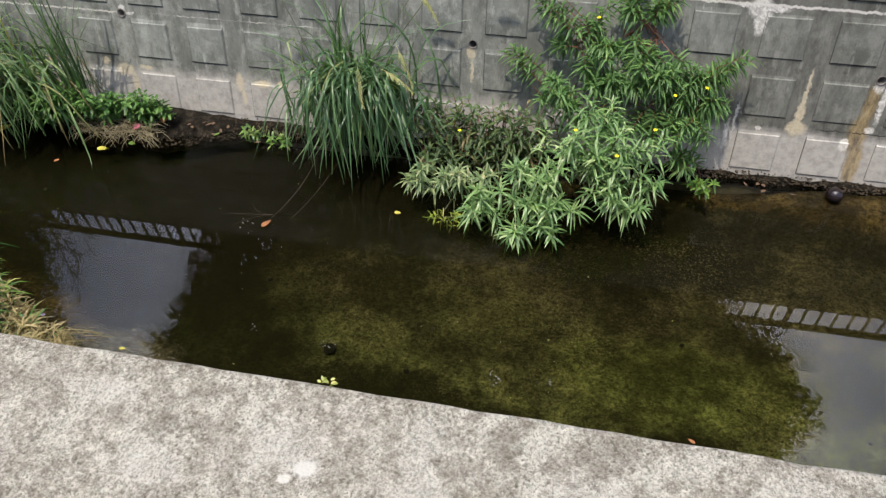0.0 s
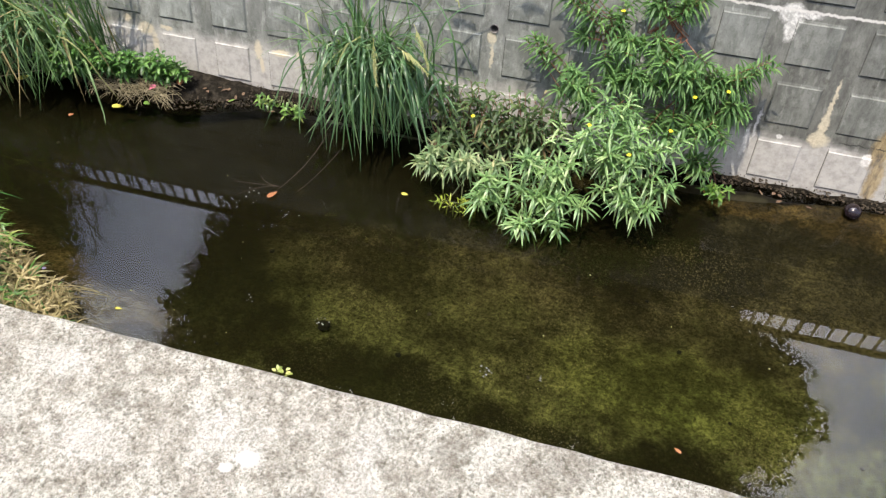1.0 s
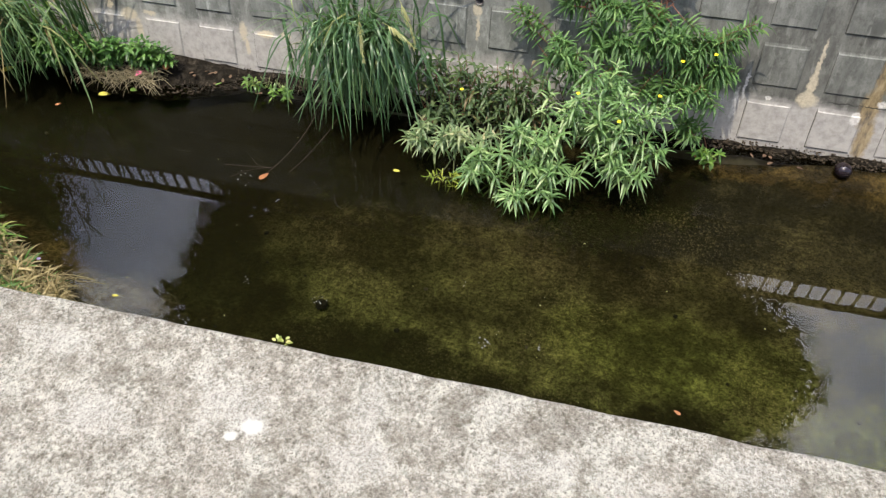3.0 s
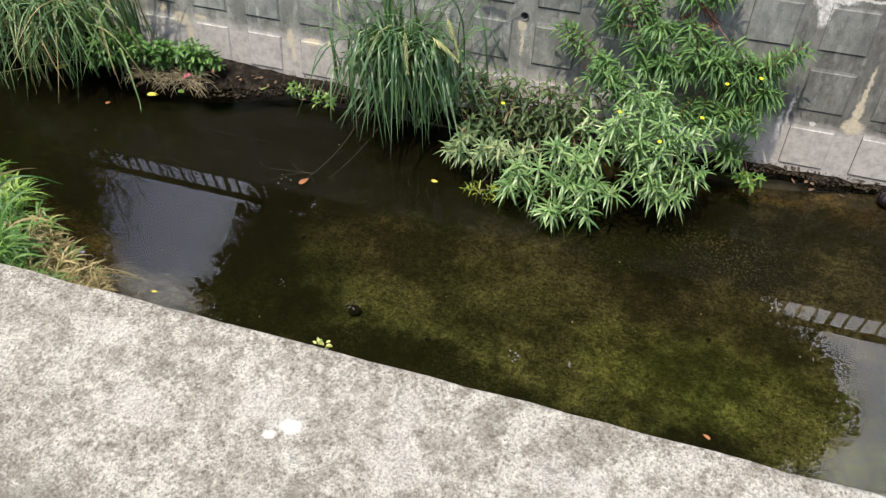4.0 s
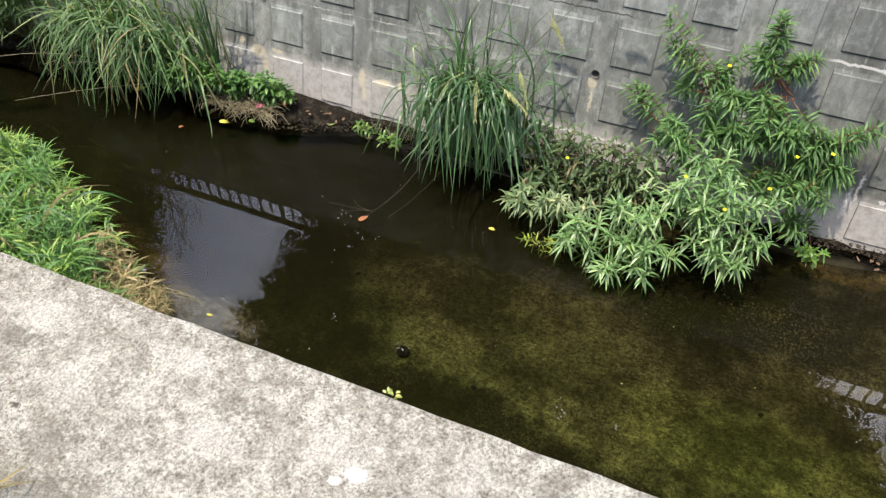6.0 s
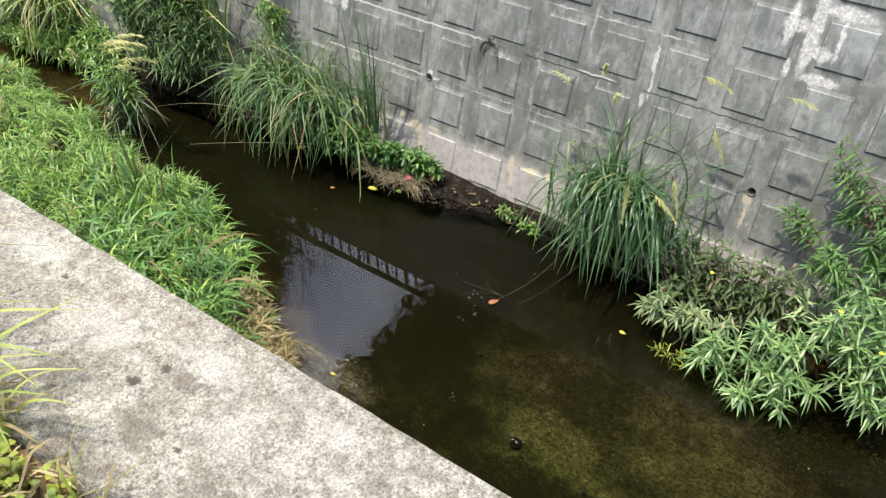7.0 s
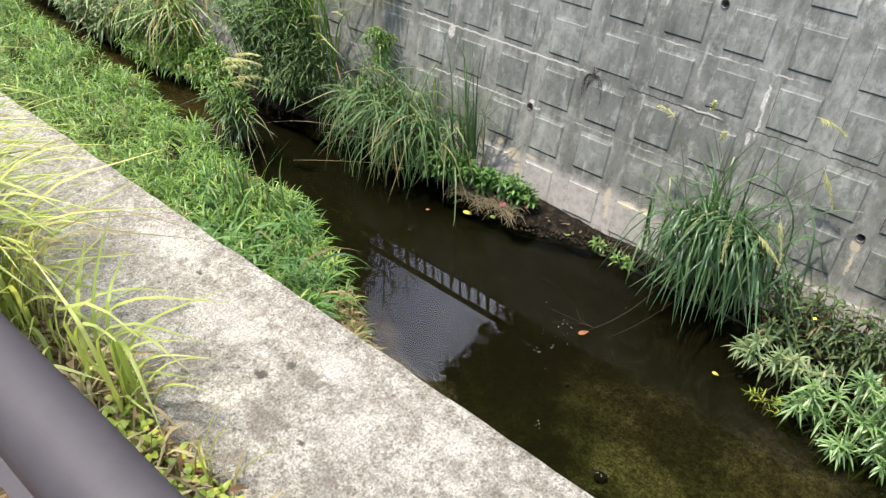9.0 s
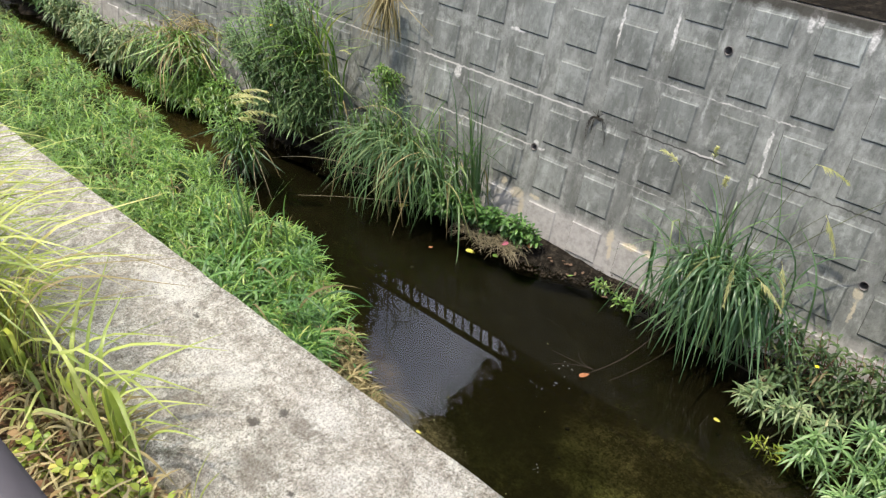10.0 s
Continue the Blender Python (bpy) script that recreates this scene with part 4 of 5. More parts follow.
leafy_bush("dull_bush", (-0.4, 2.4, WATER_Z), [(-0.66 + 0.09 * k, 2.47, -1.76) for k in range(9)], (
    ((-0.58, 2.49, -1.45), (0.16, 0.05, 0.09), 14), ((-0.34, 2.47, -1.44), (0.16, 0.06, 0.10), 15), ((-0.08, 2.44, -1.40), (0.18, 0.07, 0.11), 20), ((-0.28, 2.38, -1.58), (0.30, 0.07, 0.09), 18), ((-0.55, 2.36, -1.66), (0.12, 0.05, 0.06), 8)),
    DULL_LEAF, RED_STEM, 0.092, 0.0145, 10, "dull grey-green half withered bush at the wall foot", "bush", 23, ((-0.42, 2.28, -1.42),), droop=0.55, start=0.3)
leafy_bush("pale_bush", (-0.5, 2.3, WATER_Z), ((-0.45, 2.38, -1.77), (-0.62, 2.40, -1.77), (-0.3, 2.38, -1.77)), (
    ((-0.48, 2.14, -1.60), (0.15, 0.07, 0.06), 8), ((-0.62, 2.15, -1.68), (0.09, 0.05, 0.05), 6), ((-0.32, 2.12, -1.54), (0.10, 0.05, 0.05), 5)),
    PALE_LEAF, STEM, 0.092, 0.0125, 13, "pale grey-green bush branches drooping to the water", "bush", 25, droop=0.4, start=0.45, bow=0.0, rise=0.06)
leafy_bush("trailing_weed", (-0.45, 2.0, WATER_Z), ((-0.35, 2.1, -1.77),), (((-0.46, 1.99, -1.775), (0.14, 0.07, 0.015), 8),),
           WEED_LEAF, STEM, 0.05, 0.0075, 11, "yellowish weed trailing on the water", "weed", 24, loose=True)

# the tall reed tuft by the wall
weeping_clump("reed_clump", (-1.02, 2.50, -1.68), (0.25, 0.04), (
    (95, 1.00, 0.016, 0.16, 2.9, 0.40, 0.70, -1.57, 0.65), (90, 0.80, 0.015, 0.18, 2.9, 0.32, 0.66, -1.57, 0.95), (14, 0.92, 0.017, 0.12, 2.9, 0.44, 0.74, 0.0, 0.7),
    (14, 0.88, 0.017, 0.12, 2.9, 0.44, 0.74, 3.3, 0.7), (46, 0.50, 0.016, 0.2, 2.9, 0.2, 0.55, -1.57, 0.9), (90, 0.86, 0.015, 0.16, 1.5, 0.35, 1.0, -1.3, 1.6), (16, 1.10, 0.009, 0.14, 0.4, 0.4, 1.0, 0.0, 1.0)),
    "tall dark green reed grass tuft with pale seed heads", 31, (
    ((-0.90, 2.24, -1.02), (0.06, -0.2, -0.6)), ((-0.80, 2.28, -1.08), (0.5, -0.1, -0.1)), ((-0.73, 2.34, -0.98), (0.3, -0.1, -0.6)),
    ((-1.22, 2.52, -0.72), (0.05, 0, 0.8)), ((-1.14, 2.50, -0.84), (0.1, -0.1, 0.6)), ((-0.78, 2.60, -0.60), (0.5, 0, 0.1)), ((-0.66, 2.55, -0.80), (0.4, 0, -0.5)),
    ((-0.40, 2.66, -0.62), (0.6, 0, 0.2)), ((-1.40, 2.56, -0.84), (-0.3, 0, 0.3))), dry=0.0, plume=0.15, floor=WATER_Z + 0.004)

# the tangled grass farther along
weeping_clump("reed_clump", (-3.32, 2.46, -1.66), (0.46, 0.08), (
    (130, 0.88, 0.013, 0.3, 2.8, 0.25, 0.65, -1.57, 1.0), (190, 0.70, 0.012, 0.55, 2.3, 0.15, 0.75, -1.57, 1.5), (70, 0.95, 0.012, 0.4, 2.3, 0.2, 0.8, -2.7, 0.8),
    (70, 0.85, 0.012, 0.3, 2.0, 0.3, 0.9, -0.4, 0.8), (90, 0.5, 0.011, 0.5, 2.4, 0.1, 0.6, -1.57, 1.4), (50, 0.8, 0.011, 0.3, 0.8, 0.3, 1.0, 0.0, 3.0)),
    "large tangled green grass clump hanging over the water", 32, (
    ((-3.92, 2.40, -0.92), (-0.8, -0.1, 0.2)), ((-4.05, 2.35, -0.98), (-0.8, -0.1, 0.1)), ((-3.86, 2.36, -1.04), (-0.8, -0.1, 0.0)), ((-4.12, 2.30, -1.12), (-0.8, -0.1, 0.0)),
    ((-3.72, 2.4, -0.86), (-0.6, 0, 0.3))), dry=0.10, plume=0.16, mat=TANGLE_GRASS, floor=WATER_Z + 0.004)
weeping_clump("reed_clump", (-2.74, 2.50, -1.66), (0.10, 0.04), ((26, 0.72, 0.013, 0.12, 0.9, 0.4, 1.0, -0.6, 1.2), (14, 1.05, 0.008, 0.10, 0.5, 0.4, 1.0, 0.2, 1.0)),
              "upright blue-green reed blades beside the tangled grass", 36, mat=BLUE_GRASS, dry=0.1)
weeping_clump("straw_tuft", (-3.76, 2.83, -0.60), (0.06, 0.015), ((130, 0.50, 0.006, 0.25, 2.85, 0.04, 0.30, -1.57, 0.35), (14, 0.26, 0.006, 0.4, 1.8, 0.2, 1.0, -1.57, 0.8)),
              "withered straw tuft hanging from a wall joint", 33, mat=DRY_GRASS, dry=0.0)
leafy_bush("wall_fern", (-3.7, 2.72, -1.0), ((-3.72, 2.76, -0.95), (-3.66, 2.72, -1.1)), (((-3.70, 2.62, -1.10), (0.12, 0.05, 0.12), 16), ((-3.66, 2.58, -1.26), (0.10, 0.05, 0.08), 10)),
           BANK_LEAF, STEM, 0.05, 0.013, 16, "green fern fronds hanging below a straw tuft", "fern", 37, droop=0.3, start=0.2, bow=0.04)
leafy_bush("wall_weed", (-1.62, 2.5, WATER_Z), ((-1.70, 2.50, -1.76), (-1.58, 2.50, -1.76)), (((-1.68, 2.40, -1.70), (0.07, 0.04, 0.04), 6), ((-1.52, 2.38, -1.73), (0.08, 0.04, 0.03), 7)),
           BANK_LEAF, STEM, 0.045, 0.014, 7, "small yellow-green weeds at the wall foot", "weed", 34, droop=0.4)

# low herbs and straw on the far bank
leafy_bush("herb_patch", (-2.6, 2.4, WATER_Z), [(-3.0 + 0.1 * k, 2.46, -1.70) for k in range(10)], (
    ((-2.80, 2.36, -1.54), (0.22, 0.09, 0.07), 48), ((-2.56, 2.40, -1.58), (0.12, 0.06, 0.05), 18), ((-2.33, 2.43, -1.58), (0.16, 0.06, 0.05), 26), ((-2.95, 2.28, -1.60), (0.14, 0.07, 0.06), 20)),
    HERB_LEAF, STEM, 0.062, 0.019, 11, "low bright green leafy herbs on the bank", "herb", 41, droop=0.4, thick=0.003, start=0.3)


def straw_pile(centre, half, n, label, seed, straw=None):
    r = random.Random(seed)
    x, y, z = centre
    ob = thing("straw_pile", centre, label, "straw")
    b = Buf()
    for _ in range(n):
        p = Vector((x + r.uniform(-1, 1) * half[0], y + r.uniform(-1, 1) * half[1], z + r.uniform(0.015, 0.07)))
        a = r.uniform(0, 6.28)
        d = Vector((math.cos(a), 0.6 * math.sin(a), r.uniform(-0.25, 0.2)))
        k = r.uniform(0.05, 0.15)
        b.tube(bezier(p, p + d * k * 0.5 + Vector((0, 0, r.uniform(-0.01, 0.05))), p + d * k + Vector((0, 0, -0.03)), 4), [0.0016] * 5, 3)
    wpart("tangle", b, straw or TWIG, ob)


straw_pile((-2.50, 2.36, WATER_Z + 0.012), (0.25, 0.07), 360, "heap of tangled dry straw and roots at the waterline", 44)
straw_pile((-2.10, 0.74, WATER_Z + 0.03), (0.17, 0.24), 420, "tangled brown stalks and roots at the tip of the bank", 45, DRY_GRASS)

# bushes farther along the canal
leafy_bush("canal_bush", (-4.4, 2.4, WATER_Z), [(-5.0 + 0.15 * k, 2.42, -1.72) for k in range(9)], (
    ((-4.45, 2.38, -0.58), (0.34, 0.12, 0.26), 44), ((-4.72, 2.28, -1.00), (0.36, 0.14, 0.26), 48), ((-4.20, 2.32, -1.10), (0.28, 0.12, 0.28), 36), ((-4.55, 2.24, -1.44), (0.34, 0.12, 0.16), 24)),
    BLUE_LEAF, STEM, 0.100, 0.0115, 22, "dense blue-green bush along the canal wall", "bush", 51, ((-4.28, 2.18, -0.72),), droop=0.4, start=0.4, bow=0.05, thick=0.006)
weeping_clump("reed_clump", (-4.25, 2.48, -1.5), (0.22, 0.06), ((110, 1.25, 0.014, 0.12, 1.6, 0.35, 0.95, -1.57, 1.2),), "tall green grass blades rising out of a bush", 58, mat=BANK_LEAF, dry=0.1)
leafy_bush("canal_bush", (-5.6, 2.2, WATER_Z), [(-6.4 + 0.2 * k, 2.28, -1.74) for k in range(7)], (
    ((-5.60, 2.12, -1.64), (0.34, 0.14, 0.09), 50), ((-6.05, 2.06, -1.64), (0.30, 0.14, 0.09), 44), ((-5.20, 2.18, -1.58), (0.28, 0.12, 0.12), 40), ((-5.5, 2.3, -1.46), (0.5, 0.1, 0.12), 40)),
    BANK_LEAF, STEM, 0.09, 0.014, 13, "low pale green weeds overhanging the narrow stream", "bush", 52, droop=0.4)
leafy_bush("canal_bush", (-6.9, 2.15, WATER_Z), [(-7.8 + 0.2 * k, 2.26, -1.72) for k in range(9)], (
    ((-6.95, 2.08, -1.48), (0.45, 0.16, 0.24), 76), ((-7.6, 2.16, -1.35), (0.5, 0.16, 0.32), 66), ((-6.5, 2.16, -1.42), (0.30, 0.12, 0.22), 34)),
    PALE_LEAF, STEM, 0.115, 0.018, 13, "sprawling grey-green bush overhanging the narrow stream", "bush", 59, droop=0.4)
leafy_bush("canal_bush", (-9.0, 2.2, WATER_Z), [(-12 + 0.5 * k, 2.3, -1.72) for k in range(9)], (
    ((-9.0, 2.34, -1.30), (1.1, 0.22, 0.40), 130), ((-11.5, 2.1, -1.3), (1.6, 0.35, 0.4), 70)),
    BUSH_LEAF, STEM, 0.13, 0.02, 12, "far leafy bush at the canal wall", "bush", 53)
weeping_clump("reed_clump", (-6.0, 2.40, -1.60), (0.36, 0.08), ((150, 0.85, 0.016, 0.35, 2.1, 0.2, 0.8, -1.2, 0.8), (60, 0.7, 0.014, 0.4, 1.8, 0.2, 0.9, -0.3, 0.6)),
              "arching yellow-green grass clump above the stream", 54, dry=0.28, mat=BANK_LEAF)
weeping_clump("straw_tuft", (-6.0, 2.60, -1.36), (0.30, 0.03), ((80, 0.45, 0.009, 0.6, 1.9, 0.1, 0.7, -1.57, 0.7),), "withered brown grass in a wall joint", 55, mat=DRY_GRASS, dry=0.0)
weeping_clump("plume_grass", (-4.36, 1.82, -1.79), (0.10, 0.05), ((12, 0.75, 0.013, 0.2, 2.4, 0.3, 0.8, -1.2, 0.9), (6, 0.5, 0.011, 0.3, 2.4, 0.2, 0.8, -1.2, 0.9)),
              "green grass with feathery yellow seed plumes in the stream", 56, (
    ((-4.10, 1.72, -0.98), (0.7, 0.65, 0.42)), ((-4.16, 1.70, -1.04), (0.7, 0.65, 0.35)), ((-4.22, 1.70, -1.10), (0.7, 0.6, 0.45)), ((-4.12, 1.70, -1.14), (0.7, 0.65, 0.35)),
    ((-4.16, 1.68, -1.18), (0.7, 0.6, 0.25)), ((-4.30, 1.72, -1.10), (0.6, 0.6, 0.5)), ((-4.82, 1.84, -1.44), (-0.1, -0.1, 0.7))), dry=0.12, plume=0.23, mat=BLUE_GRASS)
leafy_bush("canal_weed", (-4.4, 1.85, WATER_Z), ((-4.5, 1.90, -1.79), (-4.3, 1.90, -1.79)), (((-4.40, 1.82, -1.34), (0.26, 0.08, 0.13), 28), ((-4.62, 1.80, -1.46), (0.16, 0.06, 0.08), 12)),
           BANK_LEAF, STEM, 0.095, 0.012, 13, "pale green weed standing in the stream", "weed", 57, loose=True, droop=0.5)


# carpet of weeds on the near bank
def sprig(buf, r, p, d, height, leaf_len, leaf_w, count):
    """A short leafy stem: leaves spread out all round it, the upper ones more upright."""
    turn = r.uniform(0, 6.28)
    for i in range(count):
        q = (i + 0.5) / count
        turn += 2.4 + r.uniform(-0.4, 0.4)
        open_by = lerp(1.5, 0.5, q) + r.uniform(-0.25, 0.25)
        out = Vector((math.cos(turn), math.sin(turn), 0))
        dirn = (d * math.cos(open_by) + out * math.sin(open_by)).normalized()
        leaf(buf, p + d * (height * q), dirn, leaf_len * r.uniform(0.7, 1.15), leaf_w * r.uniform(0.75, 1.2), r.uniform(0.25, 0.9), 3, 0.22)


def mound(x, y):
    """How high the weeds stand over the soil of the near bank."""
    h = 0.5 + 0.8 * noise.noise(Vector((x * 1.9, y * 2.4, 3))) + 0.75 * noise.noise(Vector((x * 5.5, y * 5.5, 7)))
    return 0.03 + 0.19 * min(1.1, max(0.0, h))


def bank_cover():
    r = random.Random(61)
    low, dark, dry = Buf(), Buf(), Buf()
    for _ in range(5200):
        x = -1.92 - 7.6 * r.random() ** 1.5
        e = near_edge(x)
        y = r.uniform(0.0, e + 0.05)
        if noise.noise(Vector((x * 6.5, y * 6.5, 19))) < -0.04 and r.random() < 0.8:
            continue
        q = ramp(e - y, -0.02, 0.22)
        z = WATER_Z + near_top(x) * (0.25 + 0.75 * q)
        h = mound(x, y) * (0.45 + 0.55 * q) * ramp(-x, 1.85, 2.5)
        d = Vector((r.gauss(0, 0.35), r.gauss(0, 0.35) + 0.5 * (1 - q), 1)).normalized()
        tip = x > -2.5 and r.random() < 0.9 * ramp(x + 0.3 * (y > e - 0.15), -2.38, -2.1)
        # near the wall, darker leaves paint its shade over part of the carpet
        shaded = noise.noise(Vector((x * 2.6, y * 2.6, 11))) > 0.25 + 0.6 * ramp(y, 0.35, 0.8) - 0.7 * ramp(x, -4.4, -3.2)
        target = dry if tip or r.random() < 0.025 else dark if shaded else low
        size = r.uniform(0.08, 0.15) * (1.0 + 0.1 * ramp(-x, 4, 7))
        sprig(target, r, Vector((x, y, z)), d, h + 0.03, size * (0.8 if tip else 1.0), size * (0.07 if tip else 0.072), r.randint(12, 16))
    ob = thing("bank_weeds", (-4, 0.6, WATER_Z), "thick carpet of bright green weeds on the bank", "weeds", kind="stuff")
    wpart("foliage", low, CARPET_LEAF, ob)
    wpart("broad_foliage", dark, HERB_LEAF, ob, "weeds among the carpet, coloured darker for the wall's shade")
    wpart("withered_foliage", dry, DRY_GRASS, ob, "withered brown stalks at the bank's tip")


bank_cover()
weeping_clump("bank_tuft", (-2.95, 0.80, -1.62), (0.42, 0.20), ((120, 0.52, 0.018, 0.30, 2.2, 0.2, 0.9, 0.6, 1.4), (70, 0.4, 0.016, 0.5, 1.8, 0.2, 0.9, 0.6, 1.6)), "dark green grass tuft beside the wall", 62, mat=HERB_LEAF, dry=0.04)
weeping_clump("bank_tuft", (-3.45, 1.20, -1.66), (0.22, 0.12), ((24, 0.60, 0.012, 0.15, 0.7, 0.4, 1.0, 0.6, 1.4),), "upright green grass stems on the bank", 63,
              (((-3.42, 1.22, -1.16), (0.05, 0, 0.9)), ((-3.30, 1.05, -1.20), (-0.1, 0, 0.9)), ((-3.62, 1.28, -1.14), (0.1, 0, 0.9))), dry=0.25, plume=0.09)

grass_clump("dry_tuft", ((-2.02, 0.62, -1.76), (0.11, 0.15)), 170, 0.13, 0.007, 0.6, 2.2, "tangled withered grass at the tip of the bank", 64, mat=DRY_GRASS, dry=0.0)
grass_clump("dry_tuft", ((-2.08, 0.82, -1.77), (0.10, 0.10)), 110, 0.13, 0.007, 0.7, 2.2, "withered brown grass at the bank's edge", 65, mat=DRY_GRASS, dry=0.0)

# yellow-green grass behind the near wall top
weeping_clump("verge_grass", (-1.17, -0.46, -0.03), (0.04, 0.02), ((8, 0.54, 0.012, 0.08, 2.1, 0.38, 0.85, 0.9, 0.5), (3, 0.50, 0.014, 0.10, 1.4, 0.4, 0.9, 2.2, 0.5), (10, 0.28, 0.008, 0.25, 1.5, 0.2, 0.9, 0.9, 0.9)),
              "bright yellow-green grass plant leaning over the wall top", 70, mat=LIME_GRASS, dry=0.0)
weeping_clump("verge_grass", (-0.90, -0.46, -0.03), (0.05, 0.02), ((7, 0.26, 0.008, 0.5, 0.8, 0.3, 1.0, 0.8, 0.5),), "few thin yellow-green blades beside the wall top", 71, mat=LIME_GRASS, dry=0.1)
weeping_clump("verge_grass", (-1.34, -0.49, -0.03), (0.10, 0.03), ((8, 0.52, 0.011, 0.12, 1.9, 0.3, 0.85, 1.1, 0.6), (16, 0.26, 0.011, 0.35, 1.8, 0.2, 0.8, 1.1, 1.4)),
              "loose yellow-green grass tuft beside the railing", 72, mat=LIME_GRASS, dry=0.25)
for i, (x, n, ln, lab) in enumerate(((-1.60, 90, 0.66, "thick yellow-green grass tuft beside the railing"), (-1.86, 110, 0.70, "yellow-green grass tuft drooping across the wall top"),
                                     (-2.14, 110, 0.74, "yellow-green grass tuft drooping across the wall top"))):
    weeping_clump("verge_grass", (x, -0.50, -0.03), (0.15, 0.04), ((n, ln, 0.010, 0.12, 1.95, 0.34, 0.90, 1.0, 0.6), (n // 3, 0.36, 0.011, 0.22, 1.5, 0.2, 0.9, 1.0, 1.2)), lab, 73 + i, mat=LIME_GRASS, dry=0.08)
for i, (x, n) in enumerate(((-1.26, 70), (-1.42, 60), (-1.64, 40))):
    weeping_clump("dry_tuft", (x, -0.48, -0.02), (0.07, 0.03), ((n, 0.22, 0.009, 0.5, 2.3, 0.1, 0.7, 0.9, 1.6),), "matted withered grass along the wall back", 86 + i, mat=DRY_GRASS, dry=0.0)
leafy_bush("verge_weed", (-1.1, -0.50, -0.03), [(-1.35 + 0.06 * (k // 2), -0.49 - 0.08 * (k % 2), -0.03) for k in range(18)], (
    ((-1.10, -0.50, 0.06), (0.14, 0.05, 0.04), 14), ((-0.88, -0.47, 0.05), (0.12, 0.03, 0.03), 13), ((-1.26, -0.56, 0.06), (0.12, 0.06, 0.04), 9), ((-0.98, -0.56, 0.05), (0.2, 0.06, 0.04), 14)),
    WEED_LEAF, STEM, 0.032, 0.015, 9, "low yellow-green weeds between railing and wall top", "weed", 81, droop=0.3, thick=0.002, start=0.3)


def verge_straw():
    r = random.Random(83)
    ob = thing("verge_straw", (-1.5, -0.55, -0.03), "dry straw and dead leaves along the wall back", "straw")
    straw, dead = Buf(), Buf()
    for _ in range(1500):
        p = Vector((r.uniform(-2.6, -0.7), r.uniform(-0.72, -0.43), r.uniform(-0.02, 0.07)))
        a = r.uniform(0, 6.28)
        leaf(straw, p, Vector((math.cos(a), math.sin(a), r.uniform(-0.3, 0.4))).normalized(), r.uniform(0.04, 0.14), 0.006, 0.4, 3, 0.2)
    for _ in range(800):
        p = Vector((r.uniform(-2.2, -0.8), r.uniform(-0.72, -0.45), r.uniform(-0.02, 0.06)))
        a = r.uniform(0, 6.28)
        leaf(dead, p, Vector((math.cos(a), math.sin(a), r.uniform(-0.3, 0.5))).normalized(), r.uniform(0.018, 0.045), r.uniform(0.008, 0.018), 0.5, 4, 0.3)
    wpart("tangle", straw, DRY_GRASS, ob)
    tagged(wpart("leaf_litter", dead, LITTER, ob), "curled brown dead leaves", kind="stuff")


verge_straw()


def wall_sprig():
    ob = thing("wall_sprig", (-0.205, 0.004, -0.012), "tiny yellow-green sprig growing from the wall edge", "weed")
    b, r = Buf(), random.Random(84)
    for k in range(12):
        a = r.uniform(0, 6.28)
        leaf(b, Vector((r.uniform(-0.012, 0.012), r.uniform(0, 0.006), r.uniform(0.0, 0.016))), Vector((math.cos(a), 0.5 * math.sin(a) + 0.2, 0.7)).normalized(), r.uniform(0.008, 0.014), 0.006, 0.3, 3, 0.2)
    part("foliage", b, LIME_GRASS, ob)


wall_sprig()
leafy_bush("edge_weed", (1.8, 2.2, WATER_Z), ((1.82, 2.3, -1.77),), (((1.86, 2.18, -1.66), (0.10, 0.08, 0.05), 10),),
           BANK_LEAF, STEM, 0.07, 0.014, 8, "small green weed at the water's edge", "weed", 85)
leafy_bush("edge_weed", (0.82, 2.42, WATER_Z), ((0.82, 2.46, -1.77),), (((0.85, 2.38, -1.72), (0.08, 0.05, 0.03), 9),),
           BANK_LEAF, STEM, 0.05, 0.014, 7, "small green weed at the water's edge", "weed", 86)


# ---- loose things in and by the water ----
def dead_leaf(place, length, width, az, material, label, lift=0.0, tilt=0.0):
    b = Buf()
    d = Vector((math.cos(az), math.sin(az), tilt)).normalized()
    leaf(b, -d * (length / 2), d, length, width, 0.12, 6, 0.12)
    ob = solid("fallen_leaf", b, material, label, "leaf", group="fallen leaves")
    ob.location = Vector(place) + Vector((0, 0, 0.004 + lift))
    return ob


dead_leaf((-2.538, 2.227, WATER_Z), 0.065, 0.034, 0.3, YELLOW_LEAF, "yellow leaf floating on the water")
dead_leaf((-3.215, 2.30, WATER_Z), 0.075, 0.045, 1.0, YELLOW_LEAF, "yellow-green leaf at the water's edge", 0.01)
dead_leaf((-1.377, 1.817, WATER_Z), 0.062, 0.030, 1.1, ORANGE_LEAF, "orange dead leaf caught on a floating twig", 0.01)
dead_leaf((-0.711, 2.01, WATER_Z), 0.036, 0.020, 0.1, YELLOW_LEAF, "small yellow leaf on the water")
dead_leaf((-2.216, 2.45, -1.73), 0.07, 0.05, 1.4, ORANGE_LEAF, "orange dead leaf on the dark bank", 0.02, 0.5)
dead_leaf((-1.785, 0.963, WATER_Z), 0.030, 0.013, 0.2, YELLOW_LEAF, "yellow-green leaf floating on the water")
dead_leaf((0.704, 2.49, -1.76), 0.045, 0.022, 0.2, ORANGE_LEAF, "orange dead leaf by the wall foot", 0.02)
dead_leaf((0.80, 2.415, -1.775), 0.042, 0.022, 0.8, ORANGE_LEAF, "orange dead leaf by the wall foot", 0.01)
